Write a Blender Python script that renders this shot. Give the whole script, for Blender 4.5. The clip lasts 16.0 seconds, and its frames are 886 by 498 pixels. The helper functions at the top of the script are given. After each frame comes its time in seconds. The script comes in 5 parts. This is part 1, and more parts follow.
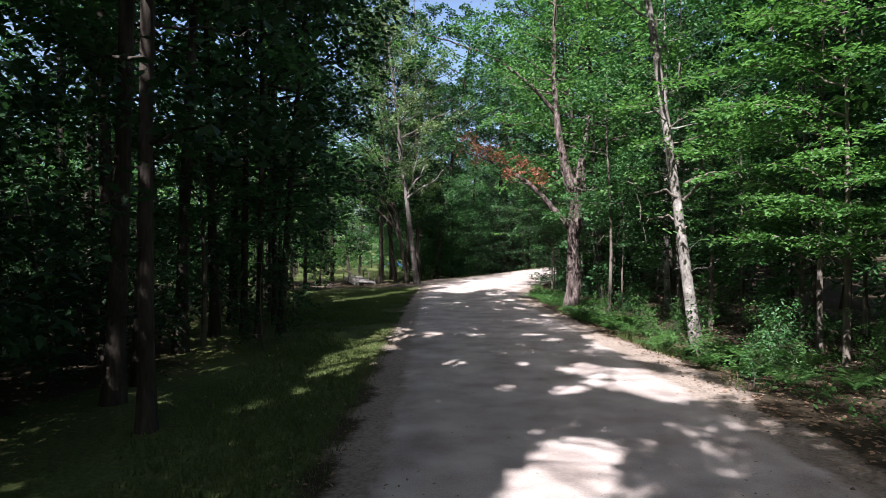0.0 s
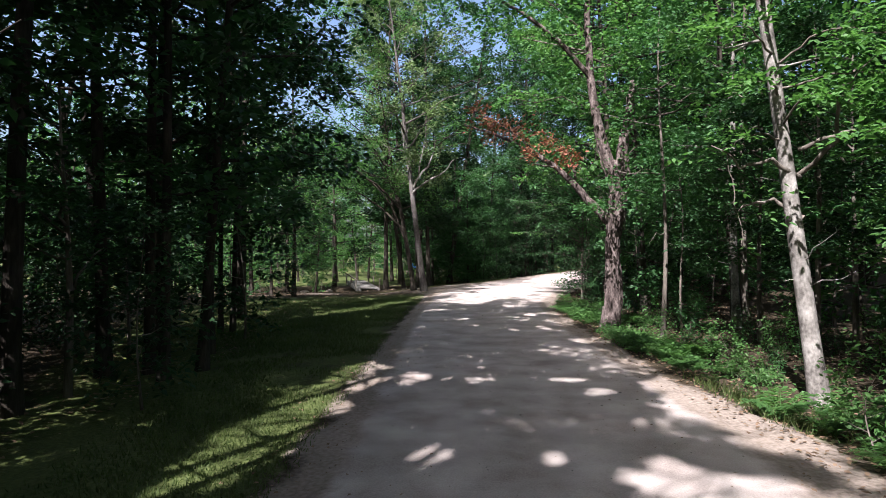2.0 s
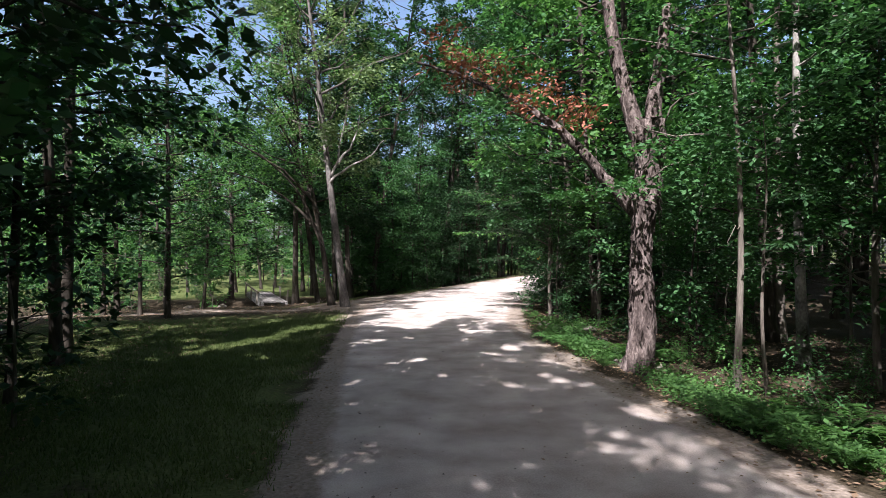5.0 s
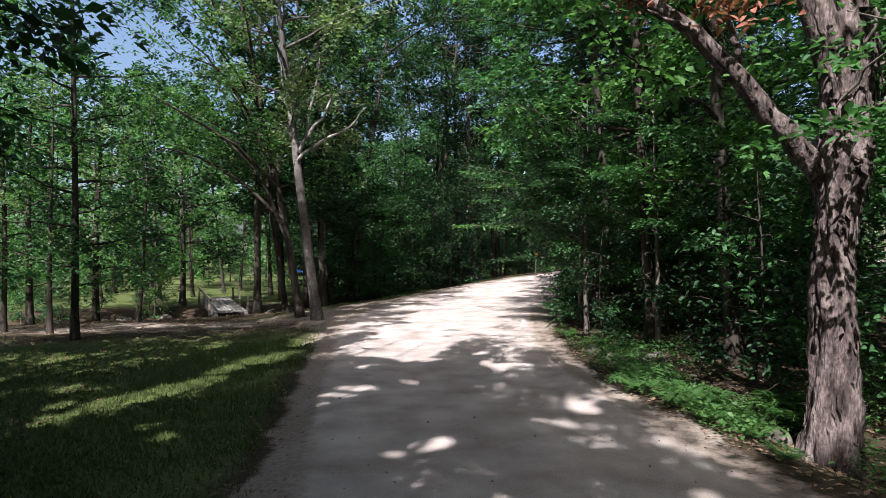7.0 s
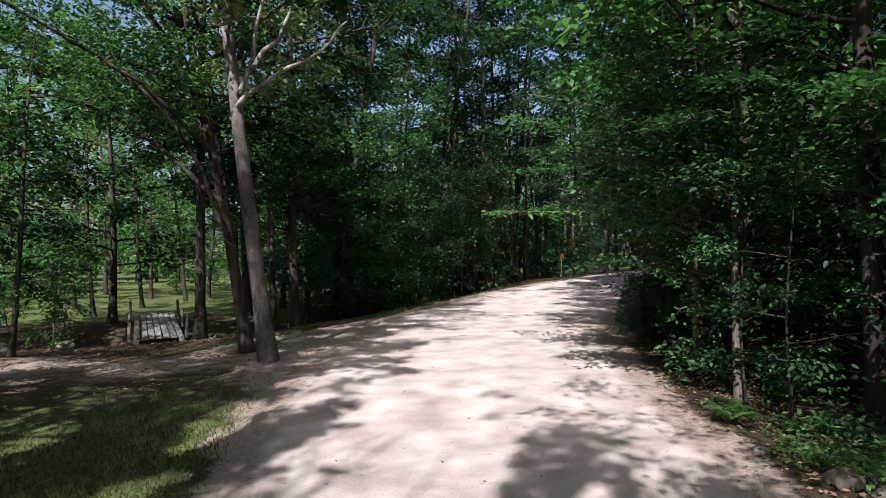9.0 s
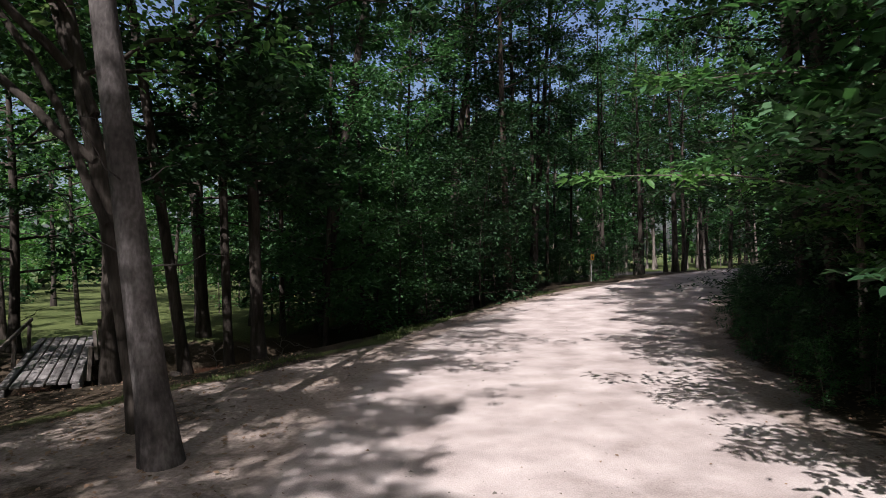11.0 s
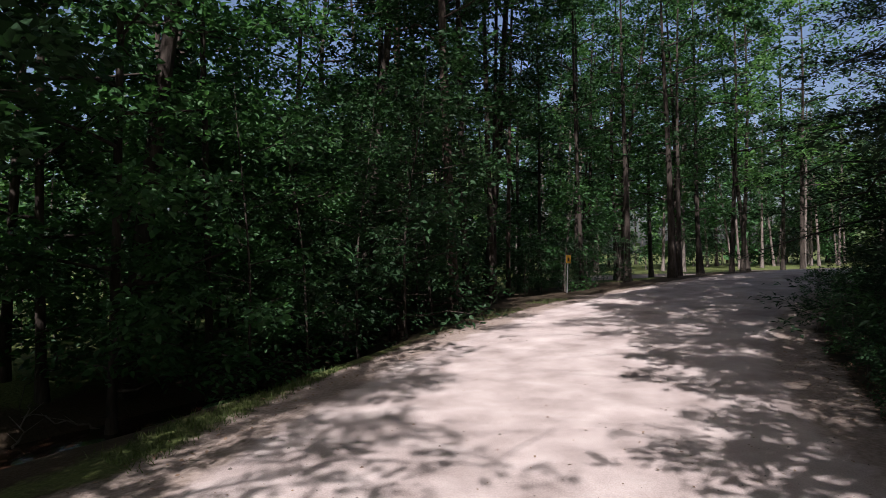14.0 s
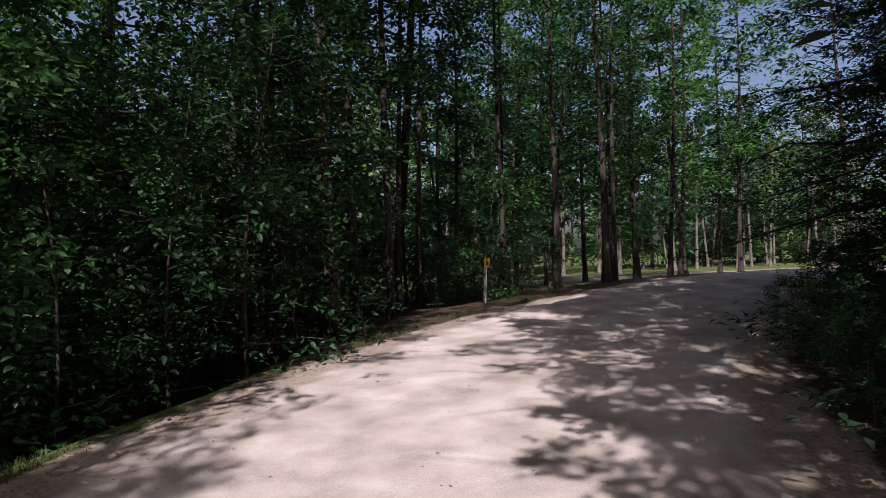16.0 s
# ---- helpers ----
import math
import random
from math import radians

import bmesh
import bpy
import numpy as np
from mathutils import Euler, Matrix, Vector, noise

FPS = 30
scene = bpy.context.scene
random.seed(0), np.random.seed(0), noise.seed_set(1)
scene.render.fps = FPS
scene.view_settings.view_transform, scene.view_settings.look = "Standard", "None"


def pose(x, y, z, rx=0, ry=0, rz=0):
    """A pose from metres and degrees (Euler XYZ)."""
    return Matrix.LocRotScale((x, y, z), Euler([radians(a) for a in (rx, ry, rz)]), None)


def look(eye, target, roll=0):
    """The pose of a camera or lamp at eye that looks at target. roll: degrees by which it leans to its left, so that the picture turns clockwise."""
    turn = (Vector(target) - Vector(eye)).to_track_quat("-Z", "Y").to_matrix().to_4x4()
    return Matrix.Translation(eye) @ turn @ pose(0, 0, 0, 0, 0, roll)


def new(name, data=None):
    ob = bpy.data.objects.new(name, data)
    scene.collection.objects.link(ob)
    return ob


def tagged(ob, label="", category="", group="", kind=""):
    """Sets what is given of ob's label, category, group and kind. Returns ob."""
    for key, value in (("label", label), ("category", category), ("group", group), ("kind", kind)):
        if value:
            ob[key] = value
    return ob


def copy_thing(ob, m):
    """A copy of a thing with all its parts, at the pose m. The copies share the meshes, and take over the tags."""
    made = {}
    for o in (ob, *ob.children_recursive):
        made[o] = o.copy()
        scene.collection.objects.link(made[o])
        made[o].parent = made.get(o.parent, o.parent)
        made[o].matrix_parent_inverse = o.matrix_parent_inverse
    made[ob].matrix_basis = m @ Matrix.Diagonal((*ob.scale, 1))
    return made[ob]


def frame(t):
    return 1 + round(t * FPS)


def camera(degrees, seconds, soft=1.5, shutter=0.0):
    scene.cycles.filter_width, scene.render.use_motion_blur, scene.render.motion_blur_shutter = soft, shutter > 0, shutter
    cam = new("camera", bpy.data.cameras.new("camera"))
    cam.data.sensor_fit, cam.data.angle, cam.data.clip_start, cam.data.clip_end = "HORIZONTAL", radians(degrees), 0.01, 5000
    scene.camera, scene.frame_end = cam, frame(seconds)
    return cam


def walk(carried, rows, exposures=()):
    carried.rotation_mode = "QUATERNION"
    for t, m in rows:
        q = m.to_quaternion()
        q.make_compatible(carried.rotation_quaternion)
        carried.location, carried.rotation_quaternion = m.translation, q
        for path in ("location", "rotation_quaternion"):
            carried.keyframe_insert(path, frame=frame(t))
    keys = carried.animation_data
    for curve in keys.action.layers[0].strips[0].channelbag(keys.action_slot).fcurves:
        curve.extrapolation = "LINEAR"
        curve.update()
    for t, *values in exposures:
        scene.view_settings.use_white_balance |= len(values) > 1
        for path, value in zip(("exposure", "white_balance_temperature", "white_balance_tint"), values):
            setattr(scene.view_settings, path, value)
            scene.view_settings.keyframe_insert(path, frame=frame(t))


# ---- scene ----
cam = camera(73.6, 16.0, soft=0.45)
METRES, EYE, TILT, LEAN, TURN = 36.0, 1.8, 0.0, 0.0, 0.0
ROWS = [
    (0.0, 0.0, 0.0, 0.0, -0.0, 0.0, -0.0),
    (0.5, 0.0063, 0.0288, 0.0001, 0.79, 0.01, 0.02),
    (1.0, 0.0105, 0.0576, 0.0002, 1.64, 0.05, 0.05),
    (1.5, 0.0125, 0.086, 0.0004, 1.83, 0.12, 0.05),
    (2.0, 0.013, 0.1128, 0.0004, 2.07, 0.16, 0.06),
    (2.5, 0.0118, 0.1395, 0.0007, 2.33, 0.22, 0.02),
    (3.0, 0.009, 0.166, 0.001, 2.57, 0.3, 0.02),
    (3.5, 0.0054, 0.1917, 0.0013, 2.83, 0.37, -0.09),
    (4.0, 0.0009, 0.2163, 0.0, 1.76, 0.51, -0.19),
    (4.5, -0.0042, 0.2387, -0.0007, -4.36, 0.62, -0.04),
    (7.0, -0.0088, 0.386, 0.0045, -8.5, 0.32, 0.32),
    (7.5, -0.0059, 0.4259, 0.0054, -8.5, 0.27, 0.3),
    (8.0, -0.0032, 0.4686, 0.006, -8.57, 0.25, 0.27),
    (8.5, -0.0007, 0.5127, 0.0067, -8.69, 0.27, 0.31),
    (9.0, 0.0031, 0.5564, 0.0071, -8.62, 0.31, 0.29),
    (11.5, 0.0123, 0.7275, -0.002, -9.12, 0.58, 0.76),
    (12.0, 0.0206, 0.7597, -0.002, -9.1, 0.6, 0.87),
    (12.5, 0.031, 0.7917, -0.002, -9.13, 0.63, 0.82),
    (13.0, 0.0427, 0.8212, -0.0023, -9.12, 0.69, 0.83),
    (13.5, 0.0572, 0.8527, -0.0018, -10.41, 0.64, 0.86),
    (14.0, 0.074, 0.884, -0.0012, -12.6, 0.62, 0.88),
    (14.5, 0.0924, 0.9139, -0.0002, -14.37, 0.62, 0.92),
    (15.0, 0.1084, 0.937, 0.0003, -15.69, 0.7, 1.04),
    (15.5, 0.1193, 0.9503, -0.0003, -17.06, 0.69, 1.15),
    (16.0, 0.1315, 0.9652, -0.0004, -18.05, 0.76, 1.26),
]
walk(cam, [(t, pose(0, 0, EYE, TILT, LEAN, TURN) @ pose(METRES * x, METRES * y, 0.2 * METRES * z, 90 + pitch, roll, yaw)) for t, x, y, z, yaw, pitch, roll in ROWS],
     exposures=[(0.0, 1.53, 6000, 13), (4.0, 1.54, 6000, 13), (7.0, 1.26, 6050, 11), (9.0, 0.95, 6050, 11), (12.0, 0.58, 6100, 17), (14.5, 0.56, 6150, 18), (16.0, 0.46, 6200, 19)])

# ---- world, sun, exposure ----
SUN_DIR = Vector((-0.46, -0.89, 1.2)).normalized()      # towards the sun
world = bpy.data.worlds.new("sky")
scene.world = world
world.use_nodes = True
wn = world.node_tree
sky = wn.nodes.new("ShaderNodeTexSky")
sky.sky_type = "NISHITA"
sky.sun_disc = False
sky.dust_density, sky.air_density = 4.5, 1.0
sky.sun_elevation = math.asin(SUN_DIR.z)
sky.sun_rotation = math.atan2(SUN_DIR.x, SUN_DIR.y)
wn.links.new(sky.outputs[0], wn.nodes["Background"].inputs[0])
wn.nodes["Background"].inputs[1].default_value = 0.092
sun_data = bpy.data.lights.new("sun", "SUN")
sun_data.energy, sun_data.angle, sun_data.color = 5.6, radians(0.53), (1.0, 0.95, 0.88)
sun = new("sun", sun_data)
sun.matrix_world = look(SUN_DIR * 60, (0, 0, 0))

rng = np.random.default_rng(7)


# ---- materials ----
def material(name, colors, scale=4.0, rough=0.85, bump=0.3, fine=40.0, stretch=(1, 1, 1), coords="Object", spec=0.3, bump_dist=0.02):
    """Two-scale noise colour with bump: colors is a list of ramp stops."""
    m = bpy.data.materials.new(name)
    m.use_nodes = True
    nt = m.node_tree
    b = nt.nodes["Principled BSDF"]
    b.inputs["Roughness"].default_value = rough
    b.inputs["Specular IOR Level"].default_value = spec
    tc = nt.nodes.new("ShaderNodeTexCoord")
    mp = nt.nodes.new("ShaderNodeMapping")
    mp.inputs["Scale"].default_value = stretch
    nt.links.new(tc.outputs[coords], mp.inputs[0])
    n1 = nt.nodes.new("ShaderNodeTexNoise")
    n1.inputs["Scale"].default_value, n1.inputs["Detail"].default_value = scale, 6
    n2 = nt.nodes.new("ShaderNodeTexNoise")
    n2.inputs["Scale"].default_value, n2.inputs["Detail"].default_value = fine, 4
    for n in (n1, n2):
        nt.links.new(mp.outputs[0], n.inputs["Vector"])
    mix = nt.nodes.new("ShaderNodeMath")
    mix.operation = "MULTIPLY_ADD"
    mix.inputs[1].default_value = 0.45
    nt.links.new(n2.outputs[0], mix.inputs[0])
    nt.links.new(n1.outputs[0], mix.inputs[2])
    ramp = nt.nodes.new("ShaderNodeValToRGB")
    els = ramp.color_ramp.elements
    while len(els) < len(colors):
        els.new(0.5)
    for i, c in enumerate(colors):
        els[i].position = 0.48 + 0.5 * i / max(1, len(colors) - 1)
        els[i].color = (*c, 1)
    nt.links.new(mix.outputs[0], ramp.inputs[0])
    nt.links.new(ramp.outputs[0], b.inputs["Base Color"])
    if bump:
        bp = nt.nodes.new("ShaderNodeBump")
        bp.inputs["Strength"].default_value, bp.inputs["Distance"].default_value = bump, bump_dist
        nt.links.new(mix.outputs[0], bp.inputs["Height"])
        nt.links.new(bp.outputs[0], b.inputs["Normal"])
    return m


def leaf_material(name, dark, light, glow=0.35, rough=0.48, spec=0.22):
    """A leaf: per-leaf colour, waxy gloss, light passing through."""
    m = bpy.data.materials.new(name)
    m.use_nodes = True
    nt = m.node_tree
    b = nt.nodes["Principled BSDF"]
    b.inputs["Roughness"].default_value = rough
    b.inputs["Specular IOR Level"].default_value = spec
    geo = nt.nodes.new("ShaderNodeNewGeometry")
    tc = nt.nodes.new("ShaderNodeTexCoord")
    noise_node = nt.nodes.new("ShaderNodeTexNoise")
    noise_node.inputs["Scale"].default_value = 0.6
    nt.links.new(tc.outputs["Object"], noise_node.inputs["Vector"])
    add = nt.nodes.new("ShaderNodeMath")
    add.operation = "MULTIPLY_ADD"
    add.inputs[1].default_value = 0.6
    nt.links.new(geo.outputs["Random Per Island"], add.inputs[0])
    sub = nt.nodes.new("ShaderNodeMath")
    sub.operation = "MULTIPLY_ADD"
    sub.inputs[1].default_value, sub.inputs[2].default_value = 1.1, -0.35
    nt.links.new(noise_node.outputs[0], sub.inputs[0])
    nt.links.new(sub.outputs[0], add.inputs[2])
    mix = nt.nodes.new("ShaderNodeMix")
    mix.data_type = "RGBA"
    mix.inputs["A"].default_value, mix.inputs["B"].default_value = (*dark, 1), (*light, 1)
    nt.links.new(add.outputs[0], mix.inputs["Factor"])
    nt.links.new(mix.outputs["Result"], b.inputs["Base Color"])
    tr = nt.nodes.new("ShaderNodeBsdfTranslucent")
    br = nt.nodes.new("ShaderNodeMix")
    br.data_type, br.blend_type = "RGBA", "MULTIPLY"
    br.inputs["Factor"].default_value = 1.0
    br.inputs["B"].default_value = (1.3, 1.5, 0.85, 1)
    nt.links.new(mix.outputs["Result"], br.inputs["A"])
    nt.links.new(br.outputs["Result"], tr.inputs["Color"])
    ms = nt.nodes.new("ShaderNodeMixShader")
    ms.inputs[0].default_value = glow
    nt.links.new(b.outputs[0], ms.inputs[1])
    nt.links.new(tr.outputs[0], ms.inputs[2])
    nt.links.new(ms.outputs[0], nt.nodes["Material Output"].inputs[0])
    return m


def dirt_nodes(nt, tc):
    """Colour of trodden sandy earth, the same on the ground and on the road's ragged margin."""
    big, small = nt.nodes.new("ShaderNodeTexNoise"), nt.nodes.new("ShaderNodeTexNoise")
    for n, s, d in ((big, 0.7, 5), (small, 22.0, 5)):
        n.inputs["Scale"].default_value, n.inputs["Detail"].default_value = s, d
        nt.links.new(tc.outputs["Object"], n.inputs["Vector"])
    mix = nt.nodes.new("ShaderNodeMix")
    mix.data_type = "RGBA"
    mix.inputs["Factor"].default_value = 0.5
    for n, key, lo, hi in ((small, "A", (0.13, 0.10, 0.08), (0.30, 0.24, 0.21)), (big, "B", (0.17, 0.135, 0.11), (0.28, 0.23, 0.20))):
        r = nt.nodes.new("ShaderNodeValToRGB")
        r.color_ramp.elements[0].position, r.color_ramp.elements[1].position = 0.35, 0.65
        r.color_ramp.elements[0].color, r.color_ramp.elements[1].color = (*lo, 1), (*hi, 1)
        nt.links.new(n.outputs[0], r.inputs[0])
        nt.links.new(r.outputs[0], mix.inputs[key])
    return mix.outputs["Result"]


def ragged(nt, tc, weight, spread=0.9, scale=3.0):
    """A weight 0 to 1 turned into a blotchy border by noise."""
    n = nt.nodes.new("ShaderNodeTexNoise")
    n.inputs["Scale"].default_value, n.inputs["Detail"].default_value, n.inputs["Roughness"].default_value = scale, 8, 0.7
    nt.links.new(tc.outputs["Object"], n.inputs["Vector"])
    m1 = nt.nodes.new("ShaderNodeMath")
    m1.operation = "MULTIPLY_ADD"
    m1.inputs[1].default_value, m1.inputs[2].default_value = spread * 2, -spread
    nt.links.new(n.outputs[0], m1.inputs[0])
    m2 = nt.nodes.new("ShaderNodeMath")
    m2.operation = "ADD"
    nt.links.new(m1.outputs[0], m2.inputs[0])
    nt.links.new(weight, m2.inputs[1])
    mr = nt.nodes.new("ShaderNodeMapRange")
    mr.inputs["From Min"].default_value, mr.inputs["From Max"].default_value = 0.32, 0.68
    nt.links.new(m2.outputs[0], mr.inputs[0])
    return mr.outputs[0]


def zone_material():
    """Ground: lawn, leaf litter and trodden dirt, blended by the zone weights of the terrain."""
    m = bpy.data.materials.new("ground")
    m.use_nodes = True
    nt = m.node_tree
    b = nt.nodes["Principled BSDF"]
    b.inputs["Roughness"].default_value = 0.95
    b.inputs["Specular IOR Level"].default_value = 0.1
    tc = nt.nodes.new("ShaderNodeTexCoord")
    big, small = nt.nodes.new("ShaderNodeTexNoise"), nt.nodes.new("ShaderNodeTexNoise")
    for n, s, d in ((big, 0.7, 5), (small, 22.0, 5)):
        n.inputs["Scale"].default_value, n.inputs["Detail"].default_value = s, d
        nt.links.new(tc.outputs["Object"], n.inputs["Vector"])

    def pair(c1, c2, source):
        r = nt.nodes.new("ShaderNodeValToRGB")
        r.color_ramp.elements[0].position, r.color_ramp.elements[1].position = 0.35, 0.65
        r.color_ramp.elements[0].color, r.color_ramp.elements[1].color = (*c1, 1), (*c2, 1)
        nt.links.new(source.outputs[0], r.inputs[0])
        return r

    def blend(f, a, c):
        x = nt.nodes.new("ShaderNodeMix")
        x.data_type = "RGBA"
        nt.links.new(f, x.inputs["Factor"])
        nt.links.new(a, x.inputs["A"])
        nt.links.new(c, x.inputs["B"])
        return x.outputs["Result"]

    at = nt.nodes.new("ShaderNodeAttribute")
    at.attribute_name = "zone"
    sp = nt.nodes.new("ShaderNodeSeparateColor")
    nt.links.new(at.outputs["Color"], sp.inputs[0])
    half = nt.nodes.new("ShaderNodeValue")
    half.outputs[0].default_value = 0.5
    lawn = blend(half.outputs[0], pair((0.045, 0.06, 0.018), (0.09, 0.105, 0.035), big).outputs[0], pair((0.035, 0.05, 0.014), (0.105, 0.12, 0.045), small).outputs[0])
    litter = blend(half.outputs[0], pair((0.02, 0.015, 0.010), (0.055, 0.040, 0.028), small).outputs[0], pair((0.028, 0.024, 0.014), (0.065, 0.047, 0.032), big).outputs[0])
    c = blend(ragged(nt, tc, sp.outputs[1], 0.7, 3.5), blend(ragged(nt, tc, sp.outputs[0], 0.8, 2.2), litter, lawn), dirt_nodes(nt, tc))
    nt.links.new(c, b.inputs["Base Color"])
    bp = nt.nodes.new("ShaderNodeBump")
    bp.inputs["Strength"].default_value, bp.inputs["Distance"].default_value = 0.6, 0.04
    nt.links.new(small.outputs[0], bp.inputs["Height"])
    nt.links.new(bp.outputs[0], b.inputs["Normal"])
    return m


def road_material():
    """Packed gravel that frays into sandy earth at its margins."""
    m = material("packed_gravel", [(0.21, 0.17, 0.155), (0.34, 0.287, 0.268), (0.46, 0.40, 0.375)], 1.6, 0.92, 0.8, 75, bump_dist=0.014, spec=0.15)
    nt = m.node_tree
    b = nt.nodes["Principled BSDF"]
    gravel = b.inputs["Base Color"].links[0].from_socket
    tc = nt.nodes.new("ShaderNodeTexCoord")
    at = nt.nodes.new("ShaderNodeAttribute")
    at.attribute_name = "margin"
    x = nt.nodes.new("ShaderNodeMix")
    x.data_type = "RGBA"
    nt.links.new(ragged(nt, tc, at.outputs["Fac"], 0.6, 2.5), x.inputs["Factor"])
    nt.links.new(gravel, x.inputs["A"])
    nt.links.new(dirt_nodes(nt, tc), x.inputs["B"])
    nt.links.new(x.outputs["Result"], b.inputs["Base Color"])
    return m


M_GROUND = zone_material()
M_ROAD = road_material()
M_BARK = material("grey_brown_bark", [(0.05, 0.042, 0.036), (0.13, 0.11, 0.095), (0.22, 0.19, 0.165)], 7, 0.95, 0.8, 40, (1, 1, 0.2), spec=0.1)
# Darker bark copy; also puts the shade on trunks into the colour.
M_BARK_DARK_SHADE = material("dark_shade_bark", [(0.018, 0.015, 0.013), (0.045, 0.037, 0.031), (0.085, 0.07, 0.06)], 8, 0.95, 0.8, 40, (1, 1, 0.2), spec=0.1)
M_BARK_SHAG = material("pinkish_shaggy_bark", [(0.024, 0.018, 0.017), (0.092, 0.07, 0.066), (0.22, 0.175, 0.165)], 11, 0.95, 1.0, 44, (1, 1, 0.35), spec=0.1, bump_dist=0.04)
M_BARK_PALE = material("pale_blotched_bark", [(0.03, 0.026, 0.023), (0.19, 0.17, 0.158), (0.38, 0.35, 0.33)], 3.2, 0.85, 0.7, 26, (1, 1, 0.8), spec=0.15)
M_BARK_ASH = material("mottled_ash_bark", [(0.034, 0.03, 0.028), (0.09, 0.078, 0.074), (0.2, 0.178, 0.17)], 4, 0.9, 0.8, 34, (1, 1, 0.5), spec=0.1)
M_BARK_RED = material("reddish_pine_bark", [(0.03, 0.023, 0.019), (0.085, 0.064, 0.053), (0.16, 0.122, 0.102)], 9, 0.95, 0.9, 40, (1, 1, 0.25), spec=0.1)
# The light copy also stands for sun on leaves, the dark copy for shade.
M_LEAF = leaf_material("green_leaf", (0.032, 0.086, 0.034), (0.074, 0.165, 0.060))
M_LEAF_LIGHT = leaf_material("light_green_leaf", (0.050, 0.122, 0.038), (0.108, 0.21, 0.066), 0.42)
M_LEAF_DARK_SHADE = leaf_material("dark_shade_leaf", (0.015, 0.040, 0.017), (0.035, 0.078, 0.032), 0.3, 0.5, 0.2)
M_LEAF_GREY = leaf_material("grey_green_leaf", (0.085, 0.13, 0.06), (0.16, 0.21, 0.105), 0.35)
M_NEEDLE = leaf_material("hemlock_needles", (0.010, 0.023, 0.012), (0.026, 0.048, 0.024), 0.12, 0.8, 0.1)
M_DEAD = leaf_material("rusty_dead_leaf", (0.19, 0.065, 0.045), (0.34, 0.14, 0.095), 0.25, 0.7)
M_FERN = leaf_material("fern_green", (0.035, 0.085, 0.026), (0.085, 0.165, 0.048), 0.35)
M_GRASS = leaf_material("grass_blade", (0.038, 0.062, 0.017), (0.1, 0.124, 0.042), 0.3, 0.6)
M_LITTER = leaf_material("fallen_leaf", (0.09, 0.055, 0.035), (0.24, 0.16, 0.11), 0.1, 0.8)
M_WOOD = material("weathered_grey_board", [(0.09, 0.08, 0.074), (0.17, 0.155, 0.148), (0.27, 0.25, 0.24)], 3, 0.9, 0.4, 30, (6, 0.6, 6), spec=0.15)
M_STONE = material("pale_field_stone", [(0.06, 0.052, 0.045), (0.13, 0.11, 0.095), (0.23, 0.20, 0.175)], 5, 0.9, 0.5, 30, spec=0.15)
M_SIGN = material("yellow_enamel", [(0.22, 0.115, 0.010), (0.29, 0.16, 0.014)], 6, 0.5, 0.05, 40)
M_STEEL = material("galvanised_steel", [(0.22, 0.22, 0.22), (0.34, 0.34, 0.335)], 8, 0.5, 0.1, 60)
M_BLACK = material("black_paint", [(0.02, 0.02, 0.02), (0.03, 0.03, 0.03)], 8, 0.6, 0.05, 60)
M_BLUE = material("blue_tarpaulin", [(0.02, 0.12, 0.42), (0.04, 0.18, 0.55)], 3, 0.5, 0.3, 20)
M_WATER = material("shallow_brown_water", [(0.02, 0.011, 0.007), (0.045, 0.022, 0.014)], 2, 0.08, 0.15, 12, spec=0.5)


# ---- mesh helpers ----
def link_mesh(name, verts, faces, mat, parent=None, label="", smooth=False):
    """Arrays to one mesh object; faces is an (n, k) array or a list of index tuples."""
    me = bpy.data.meshes.new(name)
    if isinstance(faces, np.ndarray):
        n, k = faces.shape
        me.vertices.add(len(verts))
        me.vertices.foreach_set("co", np.asarray(verts, np.float32).ravel())
        me.loops.add(n * k)
        me.loops.foreach_set("vertex_index", faces.astype(np.int32).ravel())
        me.polygons.add(n)
        me.polygons.foreach_set("loop_start", np.arange(0, n * k, k, dtype=np.int32))
        me.polygons.foreach_set("loop_total", np.full(n, k, dtype=np.int32))
        me.update(calc_edges=True)
    else:
        me.from_pydata([tuple(v) for v in verts], [], faces)
        me.update()
    if smooth:
        me.polygons.foreach_set("use_smooth", np.ones(len(me.polygons), dtype=bool))
    me.materials.append(mat)
    ob = new(name, me)
    if parent is not None:
        ob.parent = parent
    if label:
        ob["label"] = label
    return ob


def part(name, bm, mat, parent, label=""):
    me = bpy.data.meshes.new(name)
    bm.to_mesh(me)
    bm.free()
    me.materials.append(mat)
    ob = new(name, me)
    ob.parent = parent
    if label:
        ob["label"] = label
    return ob


def box_bm(sx, sy, sz, m=None, bevel=0.006):
    bm = bmesh.new()
    bmesh.ops.create_cube(bm, size=1.0, matrix=(m or Matrix()) @ Matrix.Diagonal((sx, sy, sz, 1)))
    if bevel:
        bmesh.ops.bevel(bm, geom=bm.edges[:], offset=bevel, segments=1, affect="EDGES")
    return bm


def empty(name, x, y, z, label, category, group=""):
    ob = new(name)
    ob.location = (x, y, z)
    ob.empty_display_size = 0.2
    return tagged(ob, label, category, group)


